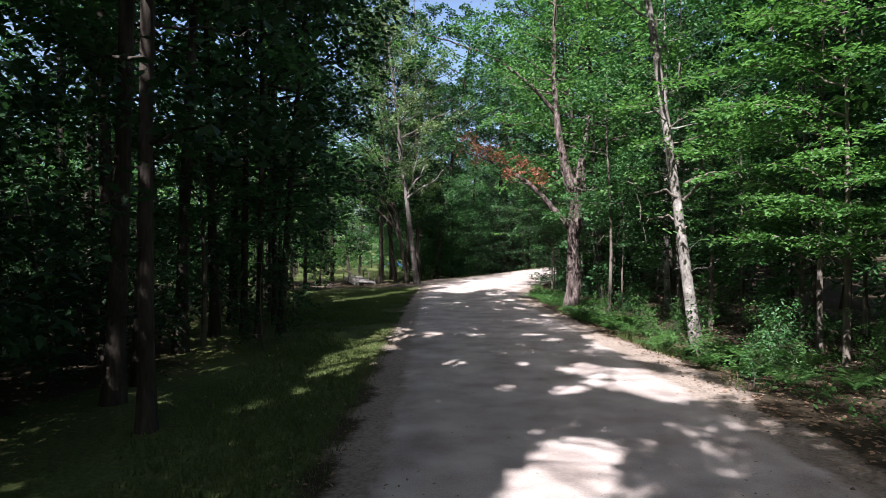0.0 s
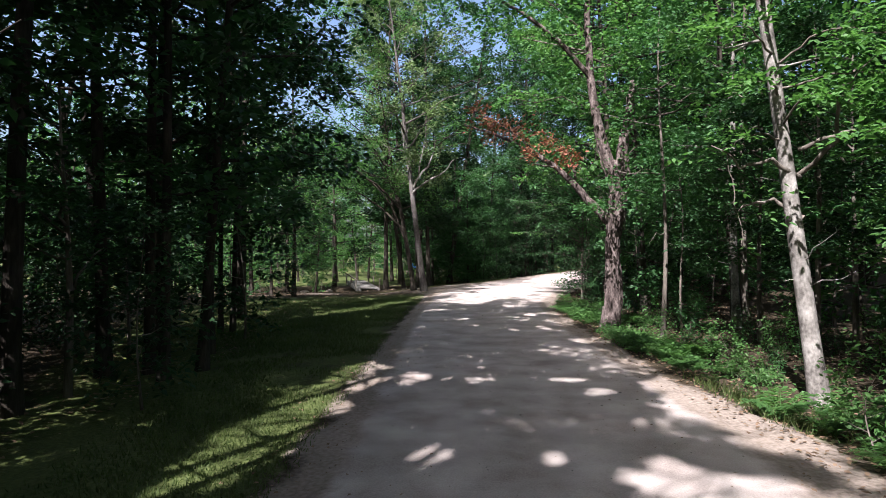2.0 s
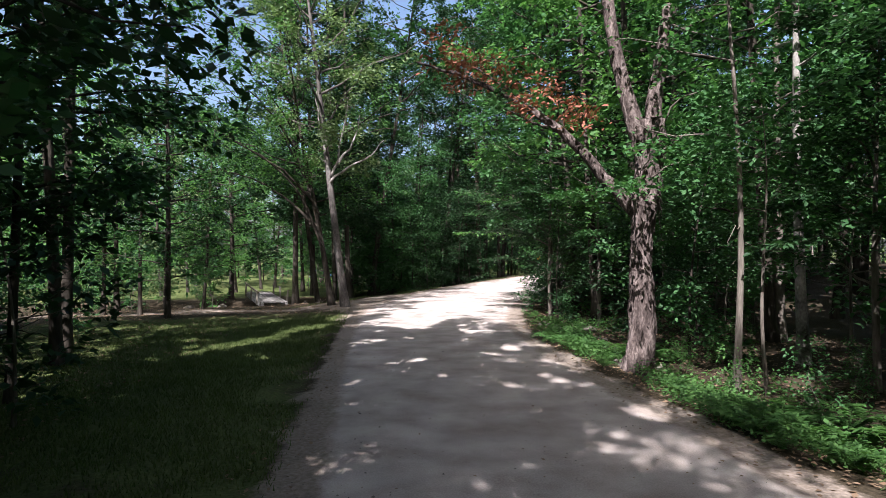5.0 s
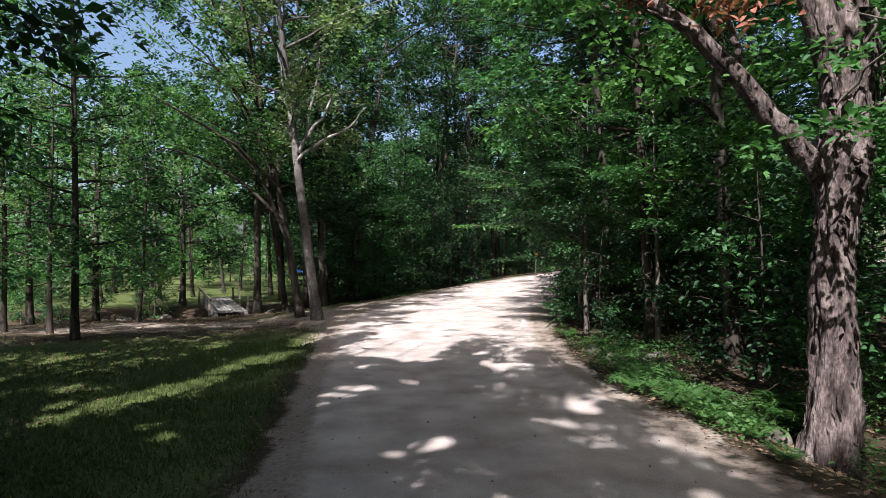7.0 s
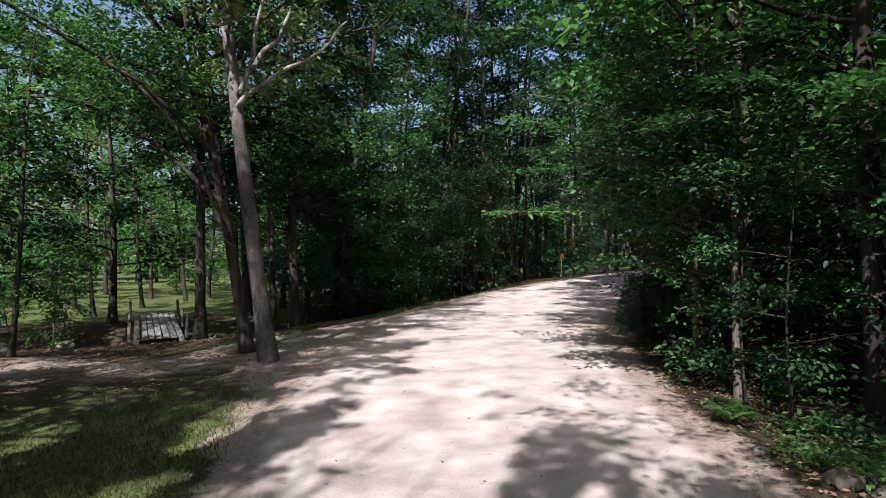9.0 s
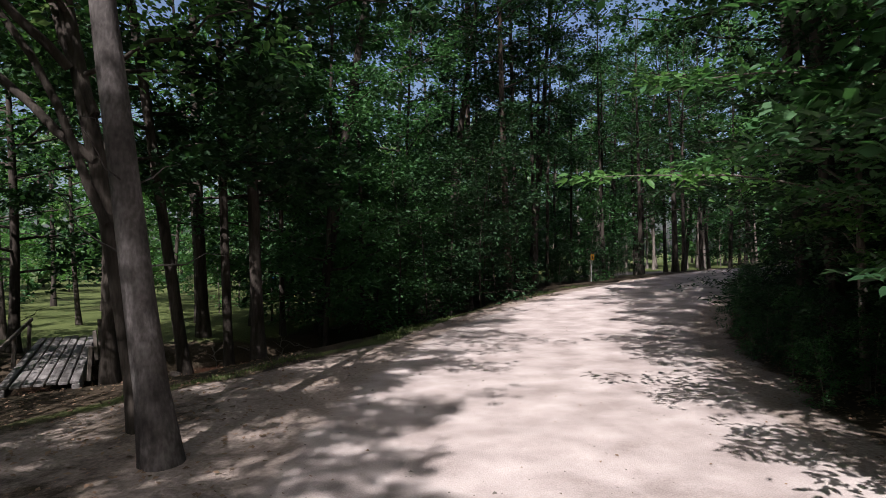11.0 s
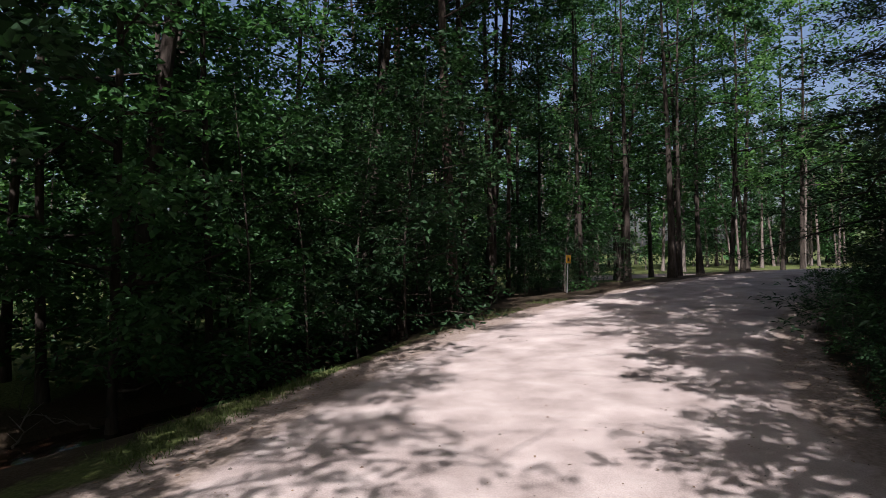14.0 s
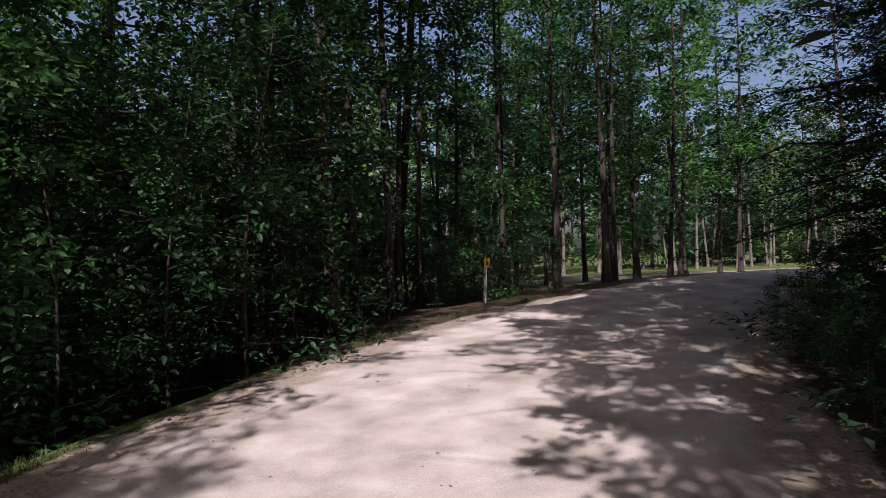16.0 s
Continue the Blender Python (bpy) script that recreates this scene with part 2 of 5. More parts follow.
def tube(pts, radii, seg=8, rough=0.0, freq=3.0, seed=0.0):
    """A bent, tapered, uneven tube along pts, closed at its tip."""
    pts = np.asarray(pts, float)
    n = len(pts)
    d = np.gradient(pts, axis=0)
    d /= np.linalg.norm(d, axis=1)[:, None]
    ref = np.where(np.abs(d[:, 2:3]) > 0.9, np.array([[1.0, 0, 0]]), np.array([[0, 0, 1.0]]))
    u = np.cross(d, ref)
    u /= np.linalg.norm(u, axis=1)[:, None]
    if n > 1:
        for i in range(1, n):
            a = u[i - 1] - d[i] * np.dot(u[i - 1], d[i])
            u[i] = a / np.linalg.norm(a)
    w = np.cross(d, u)
    a = np.linspace(0, 2 * math.pi, seg, endpoint=False)
    r = np.repeat(np.asarray(radii, float)[:, None], seg, 1)
    if rough:
        for i in range(n):
            for j in range(seg):
                r[i, j] *= 1 + rough * noise.noise((math.cos(a[j]) * freq, math.sin(a[j]) * freq + seed, pts[i][2] * 1.3 + seed * 3.1)) + 0.6 * rough * noise.noise((math.cos(a[j]) * freq * 3, math.sin(a[j]) * freq * 3 - seed, pts[i][2] * 5 + seed))
    v = pts[:, None, :] + r[..., None] * (np.cos(a)[None, :, None] * u[:, None, :] + np.sin(a)[None, :, None] * w[:, None, :])
    v = v.reshape(-1, 3)
    i, j = np.meshgrid(np.arange(n - 1), np.arange(seg), indexing="ij")
    i, j = i.ravel(), j.ravel()
    k = (j + 1) % seg
    f = np.stack([i * seg + j, i * seg + k, (i + 1) * seg + k, (i + 1) * seg + j], 1)
    cap = np.array([[(n - 1) * seg + (0 + q), (n - 1) * seg + (1 + q), (n - 1) * seg + (seg - 2 - q), (n - 1) * seg + (seg - 1 - q)] for q in range(seg // 2 - 1)])
    return v, np.concatenate([f, cap])


def join(parts):
    vs, fs, o = [], [], 0
    for v, f in parts:
        vs.append(v)
        fs.append(f + o)
        o += len(v)
    return np.concatenate(vs), np.concatenate(fs)


def leaves(c, head, size, aspect=0.55, tilt=0.5, droop=0.15, r=None, fine=False):
    """Folded leaves (six-cornered if fine) at c, pointing roughly along head (flat way), tilted at random."""
    r = r or rng
    n = len(c)
    nrm = np.stack([r.normal(0, tilt, n), r.normal(0, tilt, n), np.ones(n)], 1)
    nrm /= np.linalg.norm(nrm, axis=1)[:, None]
    h = head + np.stack([np.zeros(n), np.zeros(n), -droop + r.normal(0, 0.12, n)], 1)
    h -= nrm * np.sum(h * nrm, 1)[:, None]
    h /= np.linalg.norm(h, axis=1)[:, None] + 1e-9
    s = np.cross(nrm, h)
    L = (size * r.uniform(0.6, 1.25, n))[:, None]
    if fine:
        v = np.empty((n, 6, 3))
        v[:, 0], v[:, 3] = c, c + L * h - 0.06 * L * nrm
        for k, sg in ((1, 1), (5, -1)):
            v[:, k] = c + 0.25 * L * h + sg * 0.42 * aspect * L * s + 0.09 * L * nrm
            v[:, k + (1 if sg > 0 else -1)] = c + 0.62 * L * h + sg * 0.40 * aspect * L * s + 0.07 * L * nrm
        o = 6 * np.arange(n)[:, None]
        return v.reshape(-1, 3), np.concatenate([o + [0, 1, 2, 3], o + [0, 3, 4, 5]], 1).reshape(-1, 4)
    v = np.empty((n, 4, 3))
    v[:, 0] = c
    v[:, 1] = c + 0.45 * L * h + 0.5 * aspect * L * s + 0.10 * L * nrm
    v[:, 2] = c + L * h
    v[:, 3] = c + 0.45 * L * h - 0.5 * aspect * L * s + 0.10 * L * nrm
    return v.reshape(-1, 3), np.arange(n * 4).reshape(n, 4)


def sprays(tips, dirs, per, length, width, size, aspect=0.55, flat=0.06, tilt=0.45, droop=0.15, r=None, fine=False):
    """Flat sprays of leaves: per leaves round a twig that starts at each tip and runs along dirs."""
    r = r or rng
    n = len(tips)
    k = n * per
    t = np.repeat(tips, per, 0)
    d = np.repeat(dirs, per, 0)
    side = np.stack([-d[:, 1], d[:, 0], np.zeros(k)], 1)
    side /= np.linalg.norm(side, axis=1)[:, None] + 1e-9
    u = r.uniform(-0.15, 1, k)[:, None]
    q = (r.normal(0, 0.45, k) * (1.05 - 0.6 * np.abs(u[:, 0])))[:, None]
    ln = np.repeat(length * r.uniform(0.6, 1.3, n), per)[:, None]
    c = t + u * ln * d + q * width * side
    c[:, 2] += r.normal(0, flat, k) - 0.12 * (u[:, 0] * ln[:, 0]) ** 2 - 0.10 * np.abs(q[:, 0]) * width
    a = r.uniform(-0.9, 0.9, k)[:, None] + np.sign(q) * 0.7
    head = np.cos(a) * d + np.sin(a) * side
    head[:, 2] *= 0.3
    return leaves(c, head, size, aspect, tilt, droop, r, fine)


# ---- the lie of the land ----
CENTRE = [(1.2, -60), (1.2, -10), (1.2, 0), (1.15, 8), (1.0, 14), (0.85, 20), (1.0, 24), (1.5, 27.5), (2.5, 31.5), (4.0, 35.5), (6.0, 39.3),
          (8.5, 42.3), (11.6, 45), (15.5, 47.2), (20, 49), (26, 50.2), (40, 51), (90, 52)]
HALF = [2.0, 2.0, 2.0, 2.0, 1.95, 1.95, 2.05, 2.4, 2.8, 3.0, 3.1, 3.0, 2.8, 2.6, 2.5, 2.5, 2.5, 2.5]


def spline(pts, step=0.4):
    """Smooth dense points through pts."""
    p = np.asarray(pts, float)
    s = np.concatenate([[0], np.cumsum(np.linalg.norm(np.diff(p[:, :2], axis=0), axis=1))])
    q = np.arange(0, s[-1], step)
    out = np.stack([np.interp(q, s, p[:, i]) for i in range(p.shape[1])], 1)
    ker = np.ones(9) / 9
    for i in range(out.shape[1]):
        pad = np.concatenate([np.full(4, out[0, i]), out[:, i], np.full(4, out[-1, i])])
        out[:, i] = np.convolve(pad, ker, "valid")
    return out


ROAD = spline([(x, y, h) for (x, y), h in zip(CENTRE, HALF)])
ROAD_TAN = np.gradient(ROAD[:, :2], axis=0)
ROAD_TAN /= np.linalg.norm(ROAD_TAN, axis=1)[:, None]
DITCH = spline([(-60, 43), (-30, 40.0), (-14, 38.4), (-8, 37.6), (-4.8, 37.8), (-1.7, 39.9), (0.7, 42.2), (2.9, 45.0), (4.2, 48.5), (4.4, 54), (2, 70)])[:, :2]


def smooth(x, a, b):
    t = np.clip((x - a) / (b - a), 0, 1)
    return t * t * (3 - 2 * t)


def road_place(x, y):
    """Signed distance from the road's edge (left negative inside 0), side and the arc's own index."""
    x, y = np.atleast_1d(np.asarray(x, float)), np.atleast_1d(np.asarray(y, float))
    best, idx = np.full(x.shape, 1e9), np.zeros(x.shape, int)
    for a in range(0, len(x), 4000):
        sl = slice(a, a + 4000)
        d = np.hypot(x[sl, None] - ROAD[None, :, 0], y[sl, None] - ROAD[None, :, 1])
        idx[sl] = np.argmin(d, 1)
        best[sl] = d[np.arange(len(d)), idx[sl]]
    t = ROAD_TAN[idx]
    side = np.sign((x - ROAD[idx, 0]) * t[:, 1] - (y - ROAD[idx, 1]) * t[:, 0])
    return best - ROAD[idx, 2], side, idx * 0.4 - 60.0


def ditch_dist(x, y):
    x, y = np.atleast_1d(x), np.atleast_1d(y)
    out = np.empty(x.shape)
    for a in range(0, len(x), 4000):
        sl = slice(a, a + 4000)
        out[sl] = np.min(np.hypot(x[sl, None] - DITCH[None, :, 0], y[sl, None] - DITCH[None, :, 1]), 1)
    return out


def wave(x, y, s):
    return np.sin(x * 1.3 * s + 1.7 * np.sin(y * 0.9 * s)) * np.cos(y * 1.1 * s + 1.3 * np.sin(x * 0.7 * s))


def ground_z(x, y):
    x, y = np.atleast_1d(np.asarray(x, float)), np.atleast_1d(np.asarray(y, float))
    d, side, s = road_place(x, y)
    out = np.maximum(d, 0)
    rise = smooth(s, 37, 60) * 1.0
    left = side < 0
    z = rise * np.where(left, 1 - 0.75 * smooth(out, 2, 14), 1)
    z = z + np.where(left, -0.018 * np.minimum(out, 20) - 0.22 * smooth(y, 28.5, 33) * smooth(out, 0.8, 4), 0.03 * np.minimum(out, 14) - 0.3 * smooth(out, 0.3, 1.7) * smooth(s, 5, 13) * (1 - smooth(s, 25, 32)))
    z -= 1.2 * np.exp(-(ditch_dist(x, y) / 1.35) ** 2) * smooth(out, 0.2, 1.2)
    z += 0.035 * wave(x, y, 1.0) * smooth(out, 0.3, 2) + 0.012 * wave(x, y, 3.7)
    z += 0.55 * smooth(y - 0.25 * (x - 30), 55, 74) * smooth(x, 10, 18)
    z += 0.25 * wave(x, y, 0.08) * smooth(out, 15, 40)
    return z


def gz(x, y):
    return float(ground_z(x, y)[0])


# ---- ground and road ----
def build_ground():
    def axis(a, b, step, far):
        inner = np.arange(a, b + step, step)
        grow = np.array([0.6 * 1.28 ** k for k in range(26)]).cumsum()
        grow = grow[grow < far]
        return np.concatenate([(a - grow)[::-1], inner, b + grow])
    xs, ys = axis(-13, 20, 0.28, 900), axis(-2, 58, 0.28, 900)
    X, Y = np.meshgrid(xs, ys, indexing="ij")
    x, y = X.ravel(), Y.ravel()
    z = ground_z(x, y)
    nx, ny = len(xs), len(ys)
    i, j = np.meshgrid(np.arange(nx - 1), np.arange(ny - 1), indexing="ij")
    i, j = i.ravel(), j.ravel()
    f = np.stack([i * ny + j, (i + 1) * ny + j, (i + 1) * ny + j + 1, i * ny + j + 1], 1)
    ob = link_mesh("ground", np.stack([x, y, z], 1), f, M_GROUND, smooth=True)
    d, side, s = road_place(x, y)
    left = side < 0
    lawn = np.where(left, smooth(d, 0.05, 0.3 + 0.4 * smooth(y, 24, 28)), 0) * (1 - smooth(y + 0.9 * wave(x, y, 0.6) + 0.25 * (x + 3), 26.2, 30.0) * (1 - smooth(y, 40.5, 42)))
    lawn *= 1 - smooth(-x + 0.8 * wave(x, y, 0.4), 8, 10) * (1 - smooth(y, 19, 25)) * 0.9
    bank = 34.8 + 0.86 * (np.minimum(x, 1.0) + 2.3)
    lawn = np.maximum(lawn, np.where(left & (y > 31), 0.95 * np.exp(-((d - 0.75) / 0.45) ** 2) * smooth(y, 36.6, 37.6), 0))
    lawn = np.maximum(lawn, np.where(left, 0.95 * np.exp(-((y - bank) / 0.42) ** 2) * smooth(x, -4.6, -3.2) * (1 - smooth(x, 0.5, 1.0)), 0))
    lawn = np.maximum(lawn, np.where(~left, 0.55 * np.exp(-((d - 1.1) / 0.5) ** 2) * (1 - smooth(s, 22, 26)) * smooth(s, 6, 11), 0))
    lawn *= 1 - smooth(x, 3, 8) * smooth(y, 38, 44) * (1 - smooth(d, 8, 12))
    lawn *= np.where(left, 1 - smooth(d + 0.4 * wave(x, y, 0.7), 3.2 + 4 * smooth(y, 11, 21), 5.2 + 4.5 * smooth(y, 11, 21)) * (1 - smooth(y, 28, 34)), 1)
    lawn *= 0.82 + 0.22 * wave(x, y, 0.5)
    lawn *= smooth(ditch_dist(x, y), 1.3, 2.4)
    path = np.where(left, smooth(y + 0.5 * wave(x, y, 0.8) + 0.25 * (x + 3), 27.8, 30.4) * (1 - smooth(y + 0.2 * wave(x, y, 0.9), np.where(x > -4, bank - 0.8, 32.6), np.where(x > -4, bank - 0.2, 35.0))), 0) * (0.6 + 0.25 * wave(x, y, 1.1) + 0.4 * (1 - smooth(d, 0.4, 1.8)))
    dirt = np.maximum(path, np.where(left, 1 - smooth(d + 0.1 * wave(x, y, 2.1), 0.05 + 0.15 * smooth(y, 24, 28), 0.25 + 0.35 * smooth(y, 24, 28)), (1 - smooth(d + 0.2 * wave(x, y, 1.1), 0.2, 0.45 + 0.65 * (1 - smooth(s, 11, 14)) * smooth(s, 5, 9))) * (1 - 0.85 * smooth(s, 27, 33))))
    dirt = np.maximum(dirt, np.where(~left, 0.85 * (1 - smooth(d + 0.12 * wave(x, y, 2.3), 0.08, 0.4)), 0))
    dirt = np.maximum(dirt, np.where(left & (s > 28) & (s < 50), 0.6 * (1 - smooth(d + 0.2 * wave(x, y, 1.3), 0.15, 0.8)), 0))
    far_strip = np.exp(-((y - 68 - 0.25 * (x - 30)) / 2.4) ** 4) * smooth(x, 12, 18)
    dirt, lawn = np.maximum(dirt, far_strip), np.maximum(lawn, np.where((x > 13) & (y > 54), smooth(y, 54, 56) * 0.9, 0))
    col = np.ones((len(x), 4), np.float32)
    col[:, 0], col[:, 1], col[:, 2] = np.clip(lawn, 0, 1), np.clip(dirt, 0, 1), 0
    at = ob.data.attributes.new("zone", "FLOAT_COLOR", "POINT")
    at.data.foreach_set("color", col.ravel())
    return tagged(ob, "shaded lawn, leaf litter and trodden earth beside the road", "ground", kind="structure")


def build_road():
    cross = np.linspace(-1, 1, 49)
    keep = ROAD[(ROAD[:, 1] > -12) & (ROAD[:, 0] < 60)]
    q = np.arange(0, len(keep) - 1, 0.35)
    keep = np.stack([np.interp(q, np.arange(len(keep)), keep[:, a]) for a in range(3)], 1)
    tan = np.gradient(keep[:, :2], axis=0)
    tan /= np.linalg.norm(tan, axis=1)[:, None]
    vs = []
    for (x, y, h), (tx, ty) in zip(keep, tan):
        for c in cross:
            w = h + (0.35 - 0.22 * min(1, max(0, (y - 28) / 4)) if c > 0 else 0.35 if y > 27 else 0.35 - 0.25 * min(1, (27 - y) / 3))
            px, py = x + ty * c * w, y - tx * c * w
            vs.append((px, py, c))
    vs = np.array(vs)
    z = ground_z(vs[:, 0], vs[:, 1])
    e = np.abs(vs[:, 2])
    lip = 0.035 * (1 - smooth(e, 0.7, 1.0)) - 0.02 * smooth(e, 0.82, 1.0)
    rough = np.array([noise.noise((px * 1.1, py * 1.1, 0)) + 0.5 * noise.noise((px * 3.7, py * 3.7, 4)) + 0.35 * noise.noise((px * 9, py * 9, 8)) for px, py in vs[:, :2]])
    z = z + lip + 0.016 * rough * (0.35 + e)
    vs[:, 2] = z
    n, k = len(keep), len(cross)
    i, j = np.meshgrid(np.arange(n - 1), np.arange(k - 1), indexing="ij")
    i, j = i.ravel(), j.ravel()
    f = np.stack([i * k + j, i * k + j + 1, (i + 1) * k + j + 1, (i + 1) * k + j], 1)
    ob = link_mesh("road", vs, f, M_ROAD, smooth=True)
    at = ob.data.attributes.new("margin", "FLOAT", "POINT")
    at.data.foreach_set("value", smooth(e, 0.66, 0.93).astype(np.float32))
    return tagged(ob, "packed grey-pink gravel road dappled with shade", "road", kind="structure")


def build_water():
    """Shallow brown water standing in the ditch."""
    run = DITCH[(DITCH[:, 0] > -13) & (DITCH[:, 1] < 44.5)]
    tan = np.gradient(run, axis=0)
    tan /= np.linalg.norm(tan, axis=1)[:, None]
    c = np.linspace(-1.3, 1.3, 7)
    v = np.array([(x - ty * k, y + tx * k, -0.88 + 0.01 * wave(x * 3, k * 3, 1.0)) for (x, y), (tx, ty) in zip(run, tan) for k in c])
    i, j = np.meshgrid(np.arange(len(run) - 1), np.arange(6), indexing="ij")
    i, j = i.ravel(), j.ravel()
    f = np.stack([i * 7 + j, (i + 1) * 7 + j, (i + 1) * 7 + j + 1, i * 7 + j + 1], 1)
    return tagged(link_mesh("water", v, f, M_WATER, smooth=True), "shallow reddish-brown water in the ditch", "water", kind="structure")


build_ground()
build_road()
build_water()


# ---- trees ----
def trunk_points(height, lean, bend, r, n=14):
    t = np.linspace(0, 1, n) ** 1.15
    ph = r.uniform(0, 6.28)
    x = lean[0] * t * height + bend * np.sin(t * 4.2 + ph) * t * (1 - 0.3 * t)
    y = lean[1] * t * height + bend * np.cos(t * 3.6 + ph) * t
    return np.stack([x, y, -0.12 + t * (height + 0.12)], 1), t


def profile(kind, f):
    """Crown's reach at f (0 its foot, 1 its top)."""
    if kind == "conifer":
        return (1 - f) ** 0.75 * 0.95 + 0.06
    if kind == "column":
        return 0.55 + 0.45 * np.sin(math.pi * min(1, 0.15 + 0.8 * f))
    return max(0.15, math.sin(math.pi * (0.12 + 0.83 * f)) ** 0.7)


def tree_arrays(seed, height, radius, lean=(0, 0), bend=0.15, crown=0.3, reach=2.5, limbs=12, twigs=8, per=24, leaf=0.14, kind="broad",
                aspect=0.55, flat=0.07, up=0.35, seg=10, rough=0.12, flare=0.5, dead=0, spray=0.9, tilt=0.85, fine=False):
    r = np.random.default_rng(seed)
    pts, t = trunk_points(height, lean, bend, r)
    rad = radius * ((1 - t) ** 0.8 * 0.93 + 0.07) * (1 + flare * np.exp(-np.maximum(pts[:, 2], 0) / 0.28))
    trunk = tube(pts, rad, seg, rough, 2.5, seed * 0.37)
    wood, tips, dirs = [], [], []
    for i in range(limbs + dead):
        isdead = i >= limbs
        f = r.uniform(0, 1) if isdead else (i + r.uniform(0.1, 0.9)) / limbs
        hz = height * (crown * r.uniform(0.35, 0.95)) if isdead else height * (crown + (0.97 - crown) * f)
        k = np.interp(hz, pts[:, 2], np.arange(len(pts)))
        base = np.array([np.interp(k, np.arange(len(pts)), pts[:, a]) for a in range(3)])
        br = np.interp(k, np.arange(len(pts)), rad)
        az = i * 2.399 + r.uniform(-0.5, 0.5)
        ln = r.uniform(0.15, 1.0) if isdead else reach * profile(kind, f) * r.uniform(0.7, 1.15)
        el = r.uniform(-0.5, 0.6) if isdead else (up * (0.3 + 0.9 * f) if kind != "conifer" else 0.15 * f - 0.08)
        s = np.linspace(0, 1, 6)
        sag = -0.10 * ln if kind == "conifer" else 0.06 * ln
        wob = r.normal(0, (0.11 if isdead else 0.05) * ln, (6, 3)) * s[:, None]
        p = base + np.stack([np.cos(az) * s * ln, np.sin(az) * s * ln, math.tan(el) * s * ln + sag * s * s], 1) + wob
        lr = min(br * 0.6, 0.010 + 0.011 * ln) * (0.6 if isdead else 1)
        wood.append(tube(p, lr * (1 - 0.85 * s), 5 if seg < 12 else 6))
        if isdead:
            continue
        for q in range(twigs):
            u = 0.25 + 0.75 * (q + r.uniform(0, 1)) / twigs
            c = np.array([np.interp(u, s, p[:, a]) for a in range(3)])
            ta = az + r.uniform(-1.1, 1.1) * (1.15 - 0.5 * u)
            tips.append(c + np.array([0, 0, r.normal(0, 0.12 if kind == "conifer" else 0.25)]))
            dirs.append((math.cos(ta), math.sin(ta), r.normal(0.05, 0.16) if kind == "conifer" else r.normal(-0.05, 0.25)))
    if kind == "conifer":
        fol = sprays(np.array(tips), np.array(dirs), per, spray * min(1.0, 0.35 + reach * 0.25), 0.75 * spray, leaf, aspect, flat, tilt, 0.15, r, fine)
    else:
        fol = sprays(np.array(tips), np.array(dirs), per, 0.7 * spray * min(1.0, 0.35 + reach * 0.25), 0.45 * spray, leaf, aspect, 0.04 + flat, 0.7, 0.3, r, fine)
    return trunk, wood, fol


def tree(x, y, label, bark=None, leafmat=None, group="", limb_parts=True, name="tree", **kw):
    bark, leafmat = bark or M_BARK, leafmat or M_LEAF
    trunk, wood, fol = tree_arrays(**kw)
    root = empty(name, x, y, gz(x, y), label, "tree", group)
    link_mesh("trunk", *trunk, bark, root, smooth=True)
    if limb_parts:
        for w in wood:
            link_mesh("limb", *w, bark, root, smooth=True)
    elif wood:
        tagged(link_mesh("branching", *join(wood), bark, root, smooth=True), kind="stuff")
    tagged(link_mesh("crown", *fol, leafmat, root), kind="stuff")
    return root


def turn_at(x, y, a, s=1.0):
    return pose(x, y, gz(x, y), 0, 0, a)


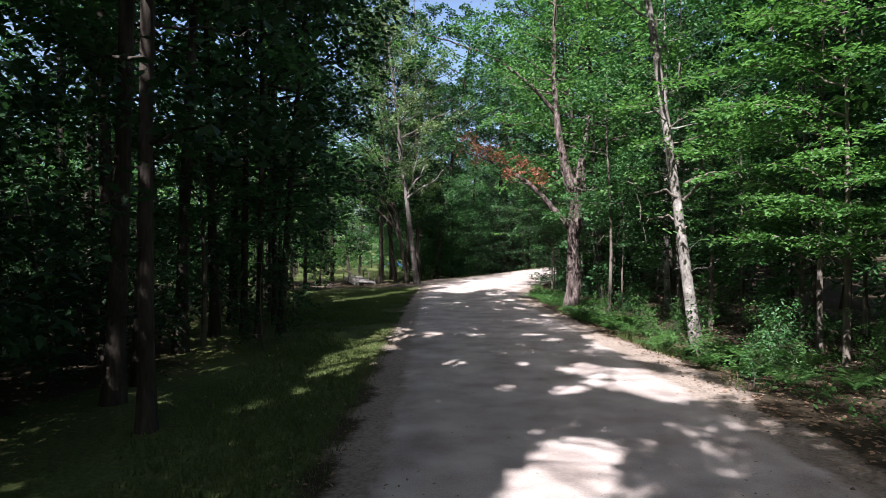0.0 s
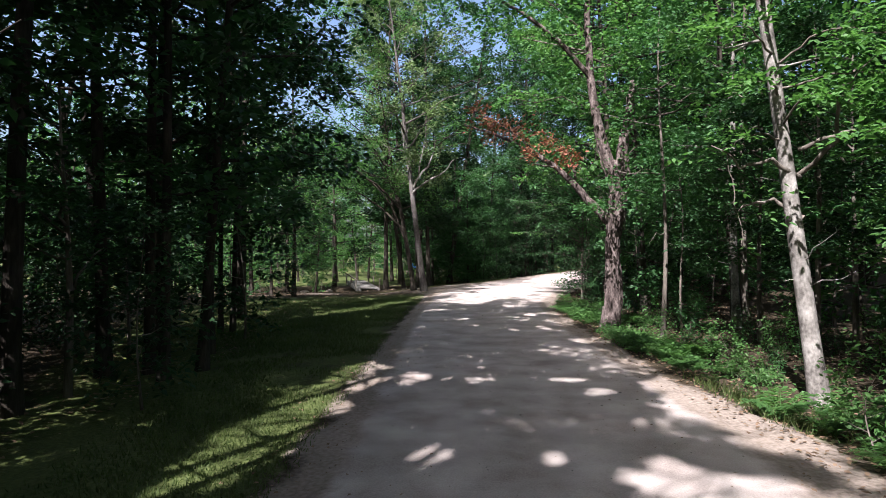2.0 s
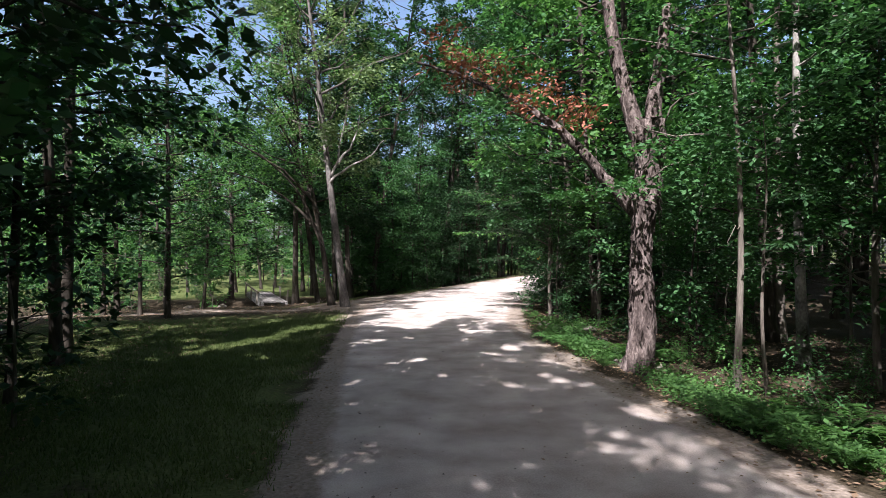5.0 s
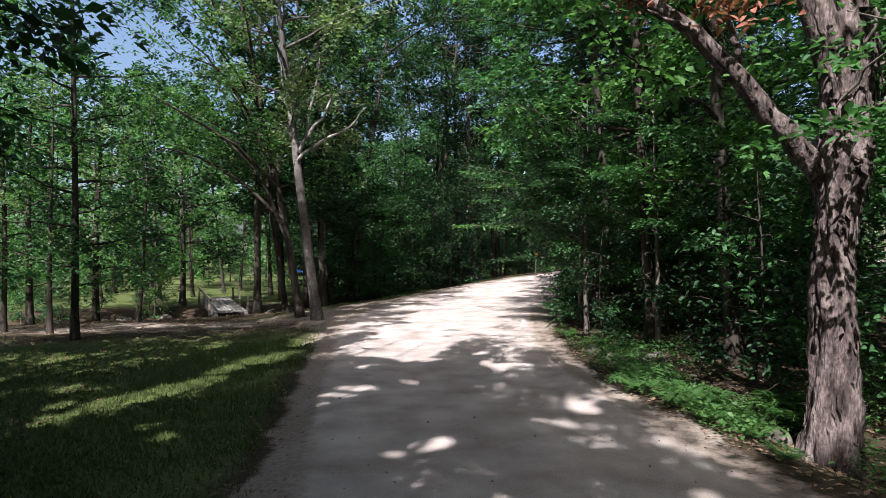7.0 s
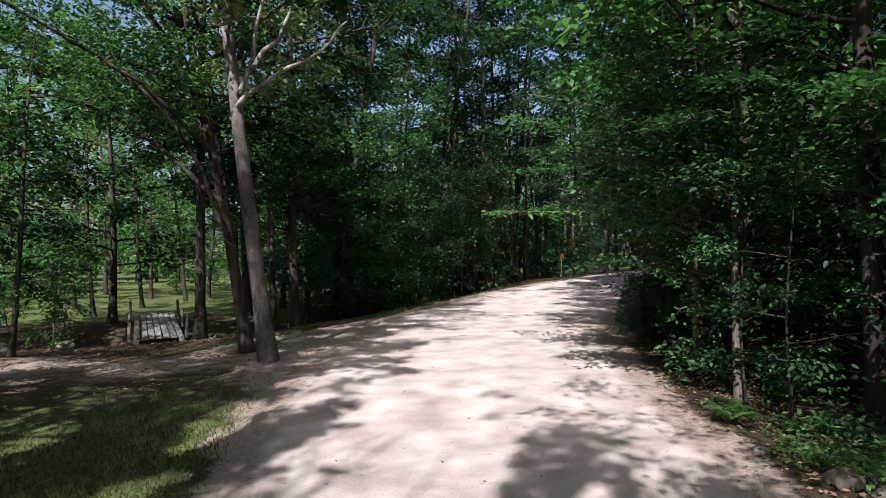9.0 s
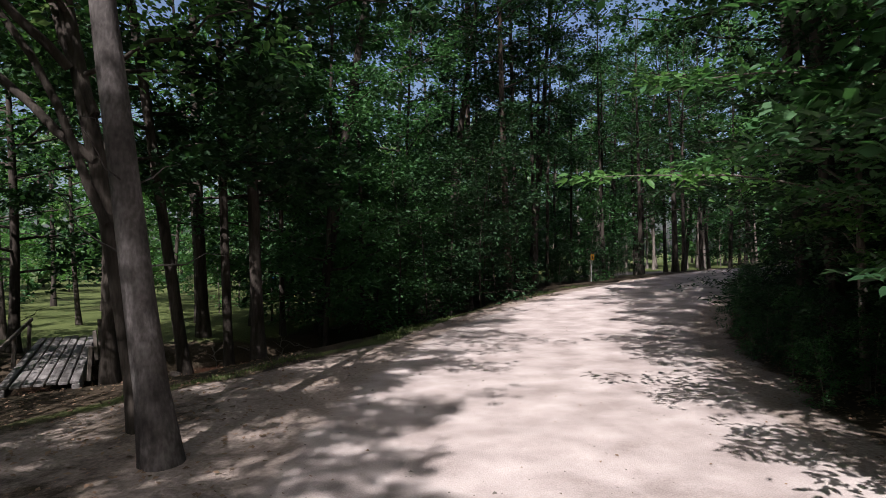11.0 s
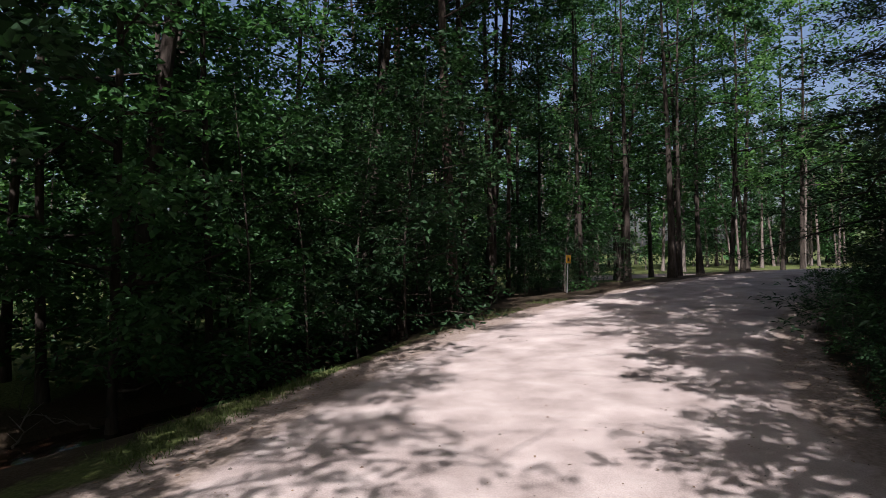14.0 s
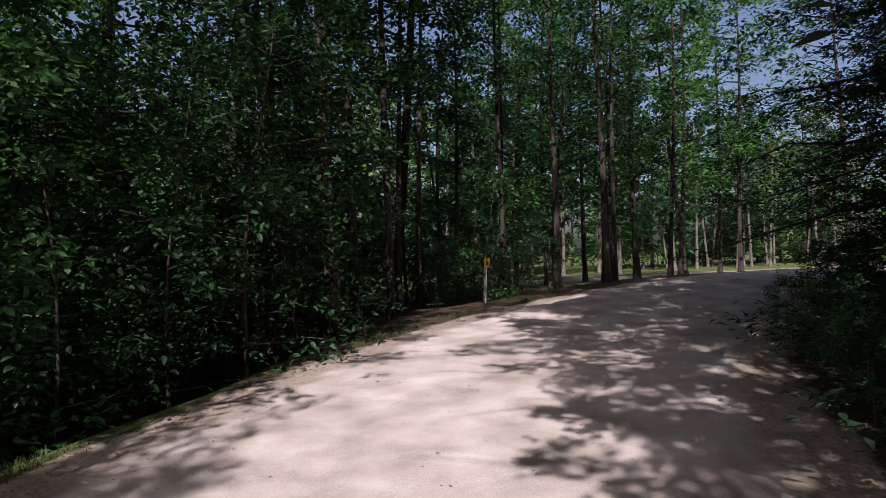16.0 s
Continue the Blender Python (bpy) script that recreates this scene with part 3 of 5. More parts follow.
def build_maple():
    """The forked old maple at the verge: shaggy trunk, a broken leader and a long limb over the road."""
    r = np.random.default_rng(5)
    x, y = 4.07, 18.85
    root = empty("maple_tree", x, y, gz(x, y), "old forked maple with shaggy pinkish bark and one broken leader", "tree")
    h = np.linspace(-0.15, 4.2, 72)
    p = np.stack([0.05 * h + 0.04 * np.sin(h * 2.1), 0.03 * np.sin(h * 1.4), h], 1)
    rad = 0.178 + 0.025 * np.sin(h * 1.7 + 1) + 0.07 * np.exp(-np.maximum(h, 0) / 0.25) + 0.06 * np.exp(-((h - 2.85) / 0.35) ** 2) + 0.03 * np.exp(-((h - 3.7) / 0.3) ** 2)
    link_mesh("trunk", *tube(p, rad, 44, 0.4, 3.0, 2.2), M_BARK_SHAG, root, smooth=True)
    # loose bark strips on the trunk
    for i in range(170):
        a, z0, ln = r.uniform(0, 6.28), 4.1 - 3.8 * r.uniform(0, 1) ** 1.3, r.uniform(0.08, 0.3)
        k = np.interp(z0, h, np.arange(72))
        c = p[int(k)]
        rr = rad[int(k)] * 1.02
        s = np.linspace(0, 1, 4)
        w = r.uniform(0.02, 0.065)
        out = rr + 0.006 + 0.035 * s ** 2 * r.uniform(0.2, 1)
        drift = r.normal(0, 0.25) * s + r.normal(0, 0.06, 4)
        va = []
        for da in (-1, 1):
            e = a + drift + da * (w / rr / 2) * (np.array([0.5, 1, 0.9, 0.15]) * r.uniform(0.7, 1.2, 4))
            va.append(np.stack([c[0] + np.cos(e) * out, c[1] + np.sin(e) * out, z0 - s * ln + r.normal(0, 0.015, 4)], 1))
        inner = [q * [1, 1, 1] + np.array([-np.cos(a) * 0.012, -np.sin(a) * 0.012, 0]) for q in va]
        v = np.concatenate([va[0], va[1], inner[0], inner[1]])
        f = []
        for j in range(3):
            f += [(j, 4 + j, 5 + j, j + 1), (8 + j, 9 + j, 13 + j, 12 + j), (j, j + 1, 9 + j, 8 + j), (4 + j, 12 + j, 13 + j, 5 + j)]
        link_mesh("bark_strip", v, np.array(f), M_BARK_SHAG, root)

    def limb(name, pts, r0, r1, lab="", seg=14, rough=0.18, mat=None):
        pts = np.array(pts, float)
        q = np.linspace(0, len(pts) - 1, 22)
        pp = np.stack([np.interp(q, np.arange(len(pts)), pts[:, a]) for a in range(3)], 1)
        ker = np.ones(5) / 5
        for a in range(3):
            pp[2:-2, a] = np.convolve(pp[:, a], ker, "valid")
        pp += r.normal(0, 0.012, pp.shape)
        link_mesh(name, *tube(pp, np.linspace(r0, r1, 22), seg, rough, 3, r0 * 50), mat or M_BARK_SHAG, root, lab, smooth=True)
        return pp
    limb("broken_leader", [(0.2, 0.0, 3.7), (0.32, 0.05, 4.5), (0.5, 0.08, 5.4), (0.62, 0.1, 6.2)], 0.15, 0.095, "leader snapped off short, bare pale wood")
    lead = limb("leader", [(0.1, 0, 3.7), (-0.12, 0.05, 4.5), (-0.38, 0.1, 5.5), (-0.45, 0.2, 6.6), (-0.5, 0.4, 8.5), (-0.4, 0.5, 11), (-0.3, 0.5, 12.8)], 0.15, 0.03)
    over = limb("overhanging_limb", [(0.1, 0, 2.55), (-0.3, 0.0, 2.95), (-0.85, 0.05, 3.6), (-1.35, 0.1, 4.1), (-2.0, 0.2, 4.55), (-2.9, 0.4, 5.0), (-3.6, 0.6, 5.25)], 0.12, 0.015, "long limb reaching over the road")
    limb("side_limb", [(0.0, -0.1, 3.4), (-0.25, -0.2, 4.1), (-0.45, -0.3, 4.9)], 0.03, 0.012, seg=8)
    limb("side_limb", [(-0.85, 0.05, 3.55), (-0.85, 0.1, 3.9), (-1.0, 0.1, 4.4)], 0.04, 0.015, "short snapped stub", seg=8)
    limb("side_limb", [(-1.3, 0.08, 4.05), (-1.8, -0.1, 4.1), (-2.3, -0.2, 4.3)], 0.025, 0.01, seg=8)
    limb("side_limb", [(-1.7, 0.15, 4.35), (-2.2, 0.5, 4.9), (-2.8, 0.9, 5.4)], 0.03, 0.01, seg=8)
    high = limb("upper_limb", [(-0.45, 0.15, 6.3), (-1.3, -0.1, 7.2), (-2.4, -0.4, 7.9), (-3.6, -0.6, 8.3), (-4.8, -0.7, 8.6)], 0.07, 0.012, "high limb spreading over the road")
    tips, dirs = [], []
    for i in range(66):
        b = high[int(r.integers(4, 22))]
        a = r.uniform(0, 6.28)
        ln = r.uniform(0.2, 2.2)
        tips.append(b + np.array([math.cos(a) * ln, math.sin(a) * ln + 0.7, r.normal(0.2, 0.4)]))
        dirs.append((math.cos(a), math.sin(a), 0.0))
    link_mesh("green_leaves", *sprays(np.array(tips), np.array(dirs), 40, 0.8, 0.5, 0.11, 0.7, 0.1, 0.7, 0.3, r, True), M_LEAF, root)
    tips, dirs = [], []
    for i in range(64):
        b = lead[int(r.integers(9, 21))]
        a = r.uniform(0, 6.28)
        ln = r.uniform(0.4, 2.4)
        e = b + np.array([math.cos(a) * ln, math.sin(a) * ln, 0.25 * ln])
        if i % 3 == 0:
            s = np.linspace(0, 1, 5)[:, None]
            link_mesh("branch", *tube(b + (e - b) * s, np.linspace(0.03, 0.006, 5), 6), M_BARK, root, smooth=True)
        tips += [e, b + 0.6 * (e - b)]
        dirs += [(math.cos(a), math.sin(a), 0.1)] * 2
    for i in range(7):
        a = r.uniform(0, 6.28)
        tips.append(np.array([0.3 * math.cos(a) + 0.1, 0.3 * math.sin(a), r.uniform(3.2, 5.2)]))
        dirs.append((math.cos(a), math.sin(a), 0.05))
    link_mesh("crown", *sprays(np.array(tips), np.array(dirs), 38, 0.9, 0.85, 0.105, 0.7, 0.09, 0.6, 0.3, r, True), M_LEAF_LIGHT, root)
    tips = [over[int(k)] + np.array([r.normal(0, 0.3), r.normal(0, 0.3), r.normal(0.4, 0.22)]) for k in r.uniform(9, 18.5, 34)]
    dirs = [(-0.7, r.normal(0, 0.6), 0.2) for _ in tips]
    link_mesh("dead_leaves", *sprays(np.array(tips), np.array(dirs), 34, 0.5, 0.4, 0.10, 0.5, 0.1, 0.9, 0.5, r, True), M_DEAD, root, "withered rust-red leaves")
    tips = [over[int(k)] + np.array([r.normal(0, 0.3), r.normal(0.2, 0.5), r.normal(0.5, 0.3)]) for k in r.uniform(10, 21.9, 14)]
    dirs = [(-0.5, r.normal(0, 0.8), 0.2) for _ in tips]
    link_mesh("green_leaves", *sprays(np.array(tips), np.array(dirs), 34, 0.7, 0.6, 0.12, 0.7, 0.08, 0.5, 0.2, r), M_LEAF, root)
    return root


maple = build_maple()

# trees along the right verge
birch = tree(5.2, 12.1, "pale-barked leaning tree on the fern verge, patched with dark lichen", M_BARK_PALE, M_LEAF_LIGHT, seed=11, height=12.5, radius=0.118,
     fine=True, lean=(-0.14, 0.01), bend=0.1, crown=0.34, reach=2.6, limbs=15, twigs=9, per=40, leaf=0.12, seg=20, rough=0.12, flare=0.35, dead=5, aspect=0.6)
tree(4.86, 17.4, "slender grey sapling trunk beside the road", M_BARK, M_LEAF, seed=12, height=7.5, radius=0.055, lean=(0.02, 0.02), bend=0.3, crown=0.4,
     reach=1.7, limbs=11, twigs=8, per=32, leaf=0.12, seg=10, dead=3)
tree(5.3, 17.3, "crooked thin sapling stem beside the road", M_BARK, M_LEAF, seed=13, height=4.2, radius=0.03, lean=(-0.06, 0), bend=0.3, crown=0.5, reach=1.0, limbs=7, twigs=6, per=24, leaf=0.11, seg=8)
tree(7.3, 19.2, "grey trunk in the shade behind the verge", M_BARK_PALE, M_LEAF, seed=14, height=11, radius=0.095, lean=(-0.02, 0), bend=0.15, crown=0.35, reach=2.3, limbs=12, twigs=8, per=30, leaf=0.14, seg=12, dead=5)
tree(8.6, 21.6, "grey trunk deep in the shade", M_BARK, M_LEAF_DARK_SHADE, seed=15, height=12, radius=0.11, bend=0.15, crown=0.3, reach=2.4, limbs=13, twigs=8, per=30, leaf=0.15, seg=12, dead=5)
# ash pair where the dirt path leaves the road
ash = tree(-1.33, 30.6, "leaning grey ash with bare white upper branches", M_BARK_ASH, M_LEAF_GREY, seed=21, height=14, radius=0.14, lean=(-0.125, 0.03), bend=0.08, crown=0.34, reach=3.3,
     limbs=28, twigs=9, per=52, leaf=0.14, seg=20, rough=0.1, flare=0.45, dead=6, up=0.8)
spreading = tree(-1.9, 31.9, "dark spreading tree leaning away behind the ash", M_BARK_DARK_SHADE, M_LEAF_LIGHT, seed=22, height=12.5, radius=0.11, lean=(-0.16, 0.05), fine=True, bend=0.3, crown=0.3, reach=4.2, limbs=26, twigs=10, per=40, leaf=0.11, seg=14, up=0.75)
for k, q in enumerate([[(-0.5, 0.1, 4.6), (-0.2, 0.0, 5.4), (-0.05, -0.05, 6.4), (0.1, 0, 7.4)], [(-0.6, 0.15, 5.2), (-0.9, 0.1, 6.2), (-1.0, 0.1, 7.6)], [(-0.55, 0.1, 4.4), (0.1, -0.1, 4.9), (0.9, -0.2, 5.3), (1.4, -0.2, 5.9)], [(-0.3, 0.0, 5.0), (0.3, 0.1, 5.9), (0.5, 0.2, 6.8)]]):
    q = np.array(q)
    s = np.linspace(0, len(q) - 1, 10)
    p = np.stack([np.interp(s, np.arange(len(q)), q[:, a]) for a in range(3)], 1) + np.random.default_rng(k).normal(0, 0.025, (10, 3))
    link_mesh("bare_branch", *tube(p, np.linspace(0.05, 0.012, 10), 8), M_BARK_PALE, ash, "bare whitish branch", smooth=True)
for k, q in enumerate([[(-0.25, 0, 3.0), (-0.7, -0.1, 3.25), (-1.1, -0.1, 3.15), (-1.5, -0.2, 3.45)], [(-0.27, 0, 3.1), (-0.1, -0.5, 3.4), (-0.3, -0.9, 3.9), (-0.2, -1.3, 4.2)], [(-0.2, 0, 2.5), (-0.6, 0.2, 2.75), (-1.0, 0.2, 2.6)], [(-0.3, 0, 3.4), (0.2, -0.3, 3.6), (0.7, -0.5, 3.5)]]):
    q = np.array(q)
    s = np.linspace(0, len(q) - 1, 10)
    p = np.stack([np.interp(s, np.arange(len(q)), q[:, a]) for a in range(3)], 1) + np.random.default_rng(20 + k).normal(0, 0.02, (10, 3))
    link_mesh("bare_branch", *tube(p, np.linspace(0.035, 0.007, 10), 8), M_BARK, birch, "crooked bare branch", smooth=True)


def leafy_boughs(root, lines, bark, leafmat, seed, n=9, per=26, size=0.1, width=0.3, thick=0.018):
    """Thin boughs along the given lines, each with layered leaf sprays on its outer part."""
    r = np.random.default_rng(seed)
    tips, dirs = [], []
    for q in lines:
        q = np.array(q, float)
        p = np.stack([np.interp(np.linspace(0, len(q) - 1, 12), np.arange(len(q)), q[:, a]) for a in range(3)], 1)
        p[1:-1] = (p[:-2] + p[1:-1] + p[2:]) / 3
        p[1:] += r.normal(0, 0.015, (11, 3))
        link_mesh("bough", *tube(p, np.linspace(thick, 0.004, 12), 6), bark, root, smooth=True)
        ax = p[-1] - p[0]
        for i in range(n):
            c = p[int(r.integers(4, 12))]
            a = math.atan2(ax[1], ax[0]) + r.normal(0, 0.8)
            tips.append(c + np.array([math.cos(a) * 0.22, math.sin(a) * 0.22, r.normal(0, 0.06)]))
            dirs.append((math.cos(a), math.sin(a), r.normal(-0.12, 0.1)))
    link_mesh("green_leaves", *sprays(np.array(tips), np.array(dirs), per, 0.55, width, size, 0.6, 0.05, 0.45, 0.25, r, True), leafmat, root, "flat layers of fresh green leaves")


# boughs that cross in front of the pale trunk, and one twig hanging from a bare branch
leafy_boughs(birch, [[(-0.55, 0, 4.1), (-0.9, -0.5, 4.2), (-1.5, -0.8, 4.0)], [(-0.5, 0, 3.7), (-0.55, -0.6, 4.0), (-0.2, -1.0, 3.85)], [(-0.6, 0, 4.5), (-0.3, -0.6, 4.8), (0.3, -0.9, 4.6)],
                     [(-0.6, 0, 4.6), (-1.1, -0.4, 4.9), (-1.7, -0.6, 4.8)], [(-0.55, 0, 4.2), (0.1, -0.5, 4.3), (0.8, -0.7, 4.15)], [(-0.7, 0, 5.0), (-0.9, -0.6, 5.3), (-0.8, -1.0, 5.2)],
                     [(-0.5, 0, 3.5), (-0.9, -0.2, 3.6), (-1.4, -0.3, 3.35)]], M_BARK, M_LEAF_LIGHT, 71, n=11, per=22, size=0.095)
leafy_boughs(birch, [[(-1.3, -0.18, 3.3), (-1.25, -0.3, 2.7), (-1.15, -0.3, 2.1)]], M_BARK, M_LEAF_LIGHT, 72, n=5, per=7, size=0.09, width=0.2, thick=0.008)
# leaf clumps in front of the forked maple's stem
leafy_boughs(maple, [[(0, 0, 2.9), (-0.2, -0.4, 3.1), (-0.5, -0.8, 3.0)], [(0, 0, 3.1), (0.3, -0.5, 3.4), (0.9, -0.8, 3.3)], [(0, 0, 3.3), (0.1, -0.5, 3.7), (-0.1, -0.9, 3.6)], [(0, 0, 3.4), (0.6, -0.4, 3.9), (1.4, -0.6, 3.9)],
                     [(0, 0, 3.4), (0.4, -0.5, 4.4), (0.9, -0.9, 4.6)]], M_BARK, M_LEAF, 73, n=10, per=24, size=0.1, width=0.35)
# long dark limbs of the spreading tree, arching out over the lawn
lr = np.random.default_rng(61)
tips, dirs = [], []
for q in ([(-0.35, 0, 2.2), (-0.9, 0.05, 3.6), (-1.8, 0, 5.2), (-3.4, -0.2, 6.0), (-4.8, -0.3, 6.8)], [(-0.5, 0, 3.4), (-1.2, 0.3, 5.2), (-2.0, 0.6, 6.6), (-2.6, 0.8, 8.2)],
          [(-0.5, 0, 2.9), (-2.0, 0.4, 4.3), (-3.2, 0.6, 4.9), (-4.4, 0.7, 5.1)], [(-0.9, 0, 4.6), (-1.4, -0.3, 6.0), (-2.4, -0.6, 7.4), (-3.6, -0.8, 8.4)], [(-0.7, 0, 3.9), (-1.5, -0.6, 4.8), (-2.6, -1.1, 5.5), (-3.9, -1.4, 6.2)]):
    q = np.array(q)
    u = np.linspace(0, len(q) - 1, 14)
    p = np.stack([np.interp(u, np.arange(len(q)), q[:, a]) for a in range(3)], 1)
    p[2:-2] = (p[:-4] + p[1:-3] + p[2:-2] + p[3:-1] + p[4:]) / 5
    p += lr.normal(0, 0.02, (14, 3))
    link_mesh("limb", *tube(p, np.linspace(0.055, 0.012, 14), 8), M_BARK_DARK_SHADE, spreading, smooth=True)
    for i in range(16):
        c, a = p[int(lr.integers(4, 14))], lr.uniform(0, 6.28)
        tips.append(c + np.array([math.cos(a) * 0.5, math.sin(a) * 0.5, lr.normal(0.25, 0.3)]))
        dirs.append((math.cos(a), math.sin(a), 0.0))
# The light leaf copy stands for sun falling on these sprays.
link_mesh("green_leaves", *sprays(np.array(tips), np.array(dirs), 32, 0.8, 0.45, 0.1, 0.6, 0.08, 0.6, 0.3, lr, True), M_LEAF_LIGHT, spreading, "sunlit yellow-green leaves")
# thin trees standing on the lawn
tree(-6.63, 28.5, "thin straight tree on the lawn with sparse foliage", M_BARK_DARK_SHADE, M_LEAF, seed=25, height=12, radius=0.085, bend=0.08, crown=0.1, reach=2.3, limbs=36, twigs=8, per=26, leaf=0.13, seg=10, dead=2, kind="column", flat=0.14, up=0.2)
tree(-10.8, 35.0, "dark straight tree beyond the dirt path", M_BARK_DARK_SHADE, M_LEAF, seed=26, height=8.8, radius=0.11, bend=0.1, crown=0.12, reach=2.8, limbs=14, twigs=7, per=22, leaf=0.15, seg=10, dead=4)
tree(-8.6, 31.6, "thin dark tree beside the dirt path", M_BARK_DARK_SHADE, M_LEAF_GREY, seed=27, height=7.6, radius=0.07, bend=0.1, crown=0.14, reach=2.3, limbs=12, twigs=6, per=20, leaf=0.14, seg=10, dead=4)
# trees at the ditch further on
# Dark bark, and dark leaves on the first seven, stand for shade.
for k, (x, y, rr, ln) in enumerate([(-1.55, 37.7, 0.13, -0.02), (-2.9, 37.6, 0.12, -0.14), (-3.6, 41.9, 0.16, -0.03), (-3.8, 36.1, 0.13, 0.01), (-7.6, 40.6, 0.13, 0), (-9.2, 36.0, 0.12, 0.02), (-2.2, 38.1, 0.1, -0.03), (-1.6, 42.6, 0.08, 0), (0.7, 44.2, 0.08, 0), (-0.4, 41.9, 0.08, 0.04), (2.2, 46.4, 0.08, 0.03), (-2.6, 43.6, 0.09, 0.05)]):
    tree(x, y, "dark tree with a pale foot on the ditch bank", M_BARK_DARK_SHADE, M_LEAF if k > 6 else M_LEAF_DARK_SHADE, "trees on the ditch bank", seed=40 + k, height=15 if k > 6 else 9 if k in (4, 5) else 18.5 - 0.5 * (k % 3), radius=rr, lean=(ln, 0), bend=0.15,
         crown=0.05 if k > 6 else 0.2, reach=3.6 if k in (4, 5) or k > 6 else 5.0, limbs=26, twigs=10, per=42 if k > 6 else 30 if k in (4, 5) else 56, leaf=0.15 if k > 6 else 0.19, seg=10, dead=3, fine=k > 6)
# tall trees whose crowns close over the inside of the bend
# Light leaf copy on the sunlit pair, dark copy deeper into the shade.
for k, (x, y) in enumerate([(8.4, 21.6), (6.4, 23.6), (6.1, 26.0), (6.3, 28.4), (7.0, 31.0), (8.0, 33.4), (9.4, 35.7), (11.8, 38.3), (13.6, 40.5)]):
    tree(x, y, "tall roadside tree with its dense crown over the gravel", M_BARK_DARK_SHADE, M_LEAF_LIGHT if k in (1, 2) else M_LEAF_DARK_SHADE if k > 4 and k % 2 else M_LEAF, "roadside trees of the bend", seed=140 + k, height=13.5 + k % 3 if k < 5 else 18.5, radius=0.13, lean=(-0.07, -0.02), bend=0.15,
         crown=0.17 if k < 4 else 0.34, reach=4.6 if k < 5 else 6.0, limbs=27, twigs=10, per=40 if 1 < k else 28, leaf=0.18, seg=10, flat=0.04, tilt=0.5)
# pines beyond the ditch
# Every third pine keeps reddish bark; the others are coloured dark as shaded.
for k, (x, y, rr) in enumerate([(6.4, 47.2, 0.16), (7.0, 48.2, 0.12), (8.0, 48.9, 0.10), (5.2, 49.2, 0.15), (6.1, 51.8, 0.12), (8.7, 51.0, 0.09), (9.6, 52.2, 0.08), (4.6, 51.2, 0.12)]):
    tree(x, y, "tall reddish pine trunk with high foliage" if k % 3 == 0 else "tall pine trunk coloured dark for shade, with high foliage", M_BARK_DARK_SHADE if k % 3 else M_BARK_RED, M_LEAF_DARK_SHADE, "pines beyond the ditch", seed=50 + k, height=17 + k % 4, radius=rr, lean=(0.01 * (k - 3), 0), bend=0.14,
         crown=0.3, reach=3.3, limbs=22, twigs=8, per=34, leaf=0.17, seg=12, dead=7)
# open-grown trees beside the far bend
# Dark bark and leaf copies colour these trees as if in shade.
for k, (x, y, rr) in enumerate([(16.0, 51.8, 0.15), (14.6, 52.6, 0.12), (17.4, 53.4, 0.10), (12.6, 52.4, 0.09), (11.4, 53.6, 0.08), (13.4, 54.6, 0.1), (19.2, 54.6, 0.11)]):
    tree(x, y, "tall thin tree beside the bend of the road", M_BARK_DARK_SHADE, M_LEAF_DARK_SHADE, "trees by the bend", seed=60 + k, height=12 + k % 4, radius=rr, lean=(0.015 * (k % 3 - 1), 0), bend=0.16,
         crown=0.3, reach=2.0, limbs=13, twigs=7, per=22, leaf=0.16, seg=10, dead=5)
# dark grove on the left of the first stretch
GROVE = [(-2.95, 5.9, 0.08, 0), (-4.9, 12.7, 0.1, -0.02), (-4.35, 12.95, 0.08, 0.0), (-3.9, 12.5, 0.075, 0.03), (-3.6, 13.1, 0.08, 0.09), (-4.2, 14.8, 0.07, -0.02), (-5.1, 17.4, 0.06, 0.02),
         (-4.9, 17.6, 0.06, 0.05), (-5.7, 20.3, 0.1, -0.05), (-8.1, 12.6, 0.13, 0), (-8.5, 14.2, 0.09, 0.02), (-6.7, 22.6, 0.11, 0.03), (-8.9, 22.6, 0.1, 0), (-4.2, 8.2, 0.1, 0.02), (-5.6, 9.9, 0.12, -0.02), (-3.5, 2.0, 0.13, 0)]
# Dark bark and every other dark crown put grove shade into the colour.
for k, (x, y, rr, ln) in enumerate(GROVE):
    tree(x, y, "dark slim tree in the shady grove", M_BARK_DARK_SHADE, M_LEAF if k % 2 else M_LEAF_DARK_SHADE, "trees of the dark grove", seed=80 + k, height=(14 if y < 11 else 13 if y < 16 else 13 if y > 22 else 11) + k % 3, radius=rr, lean=(ln * 0.8, 0), bend=0.14, crown=0.2,
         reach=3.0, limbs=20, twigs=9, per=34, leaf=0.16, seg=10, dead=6)

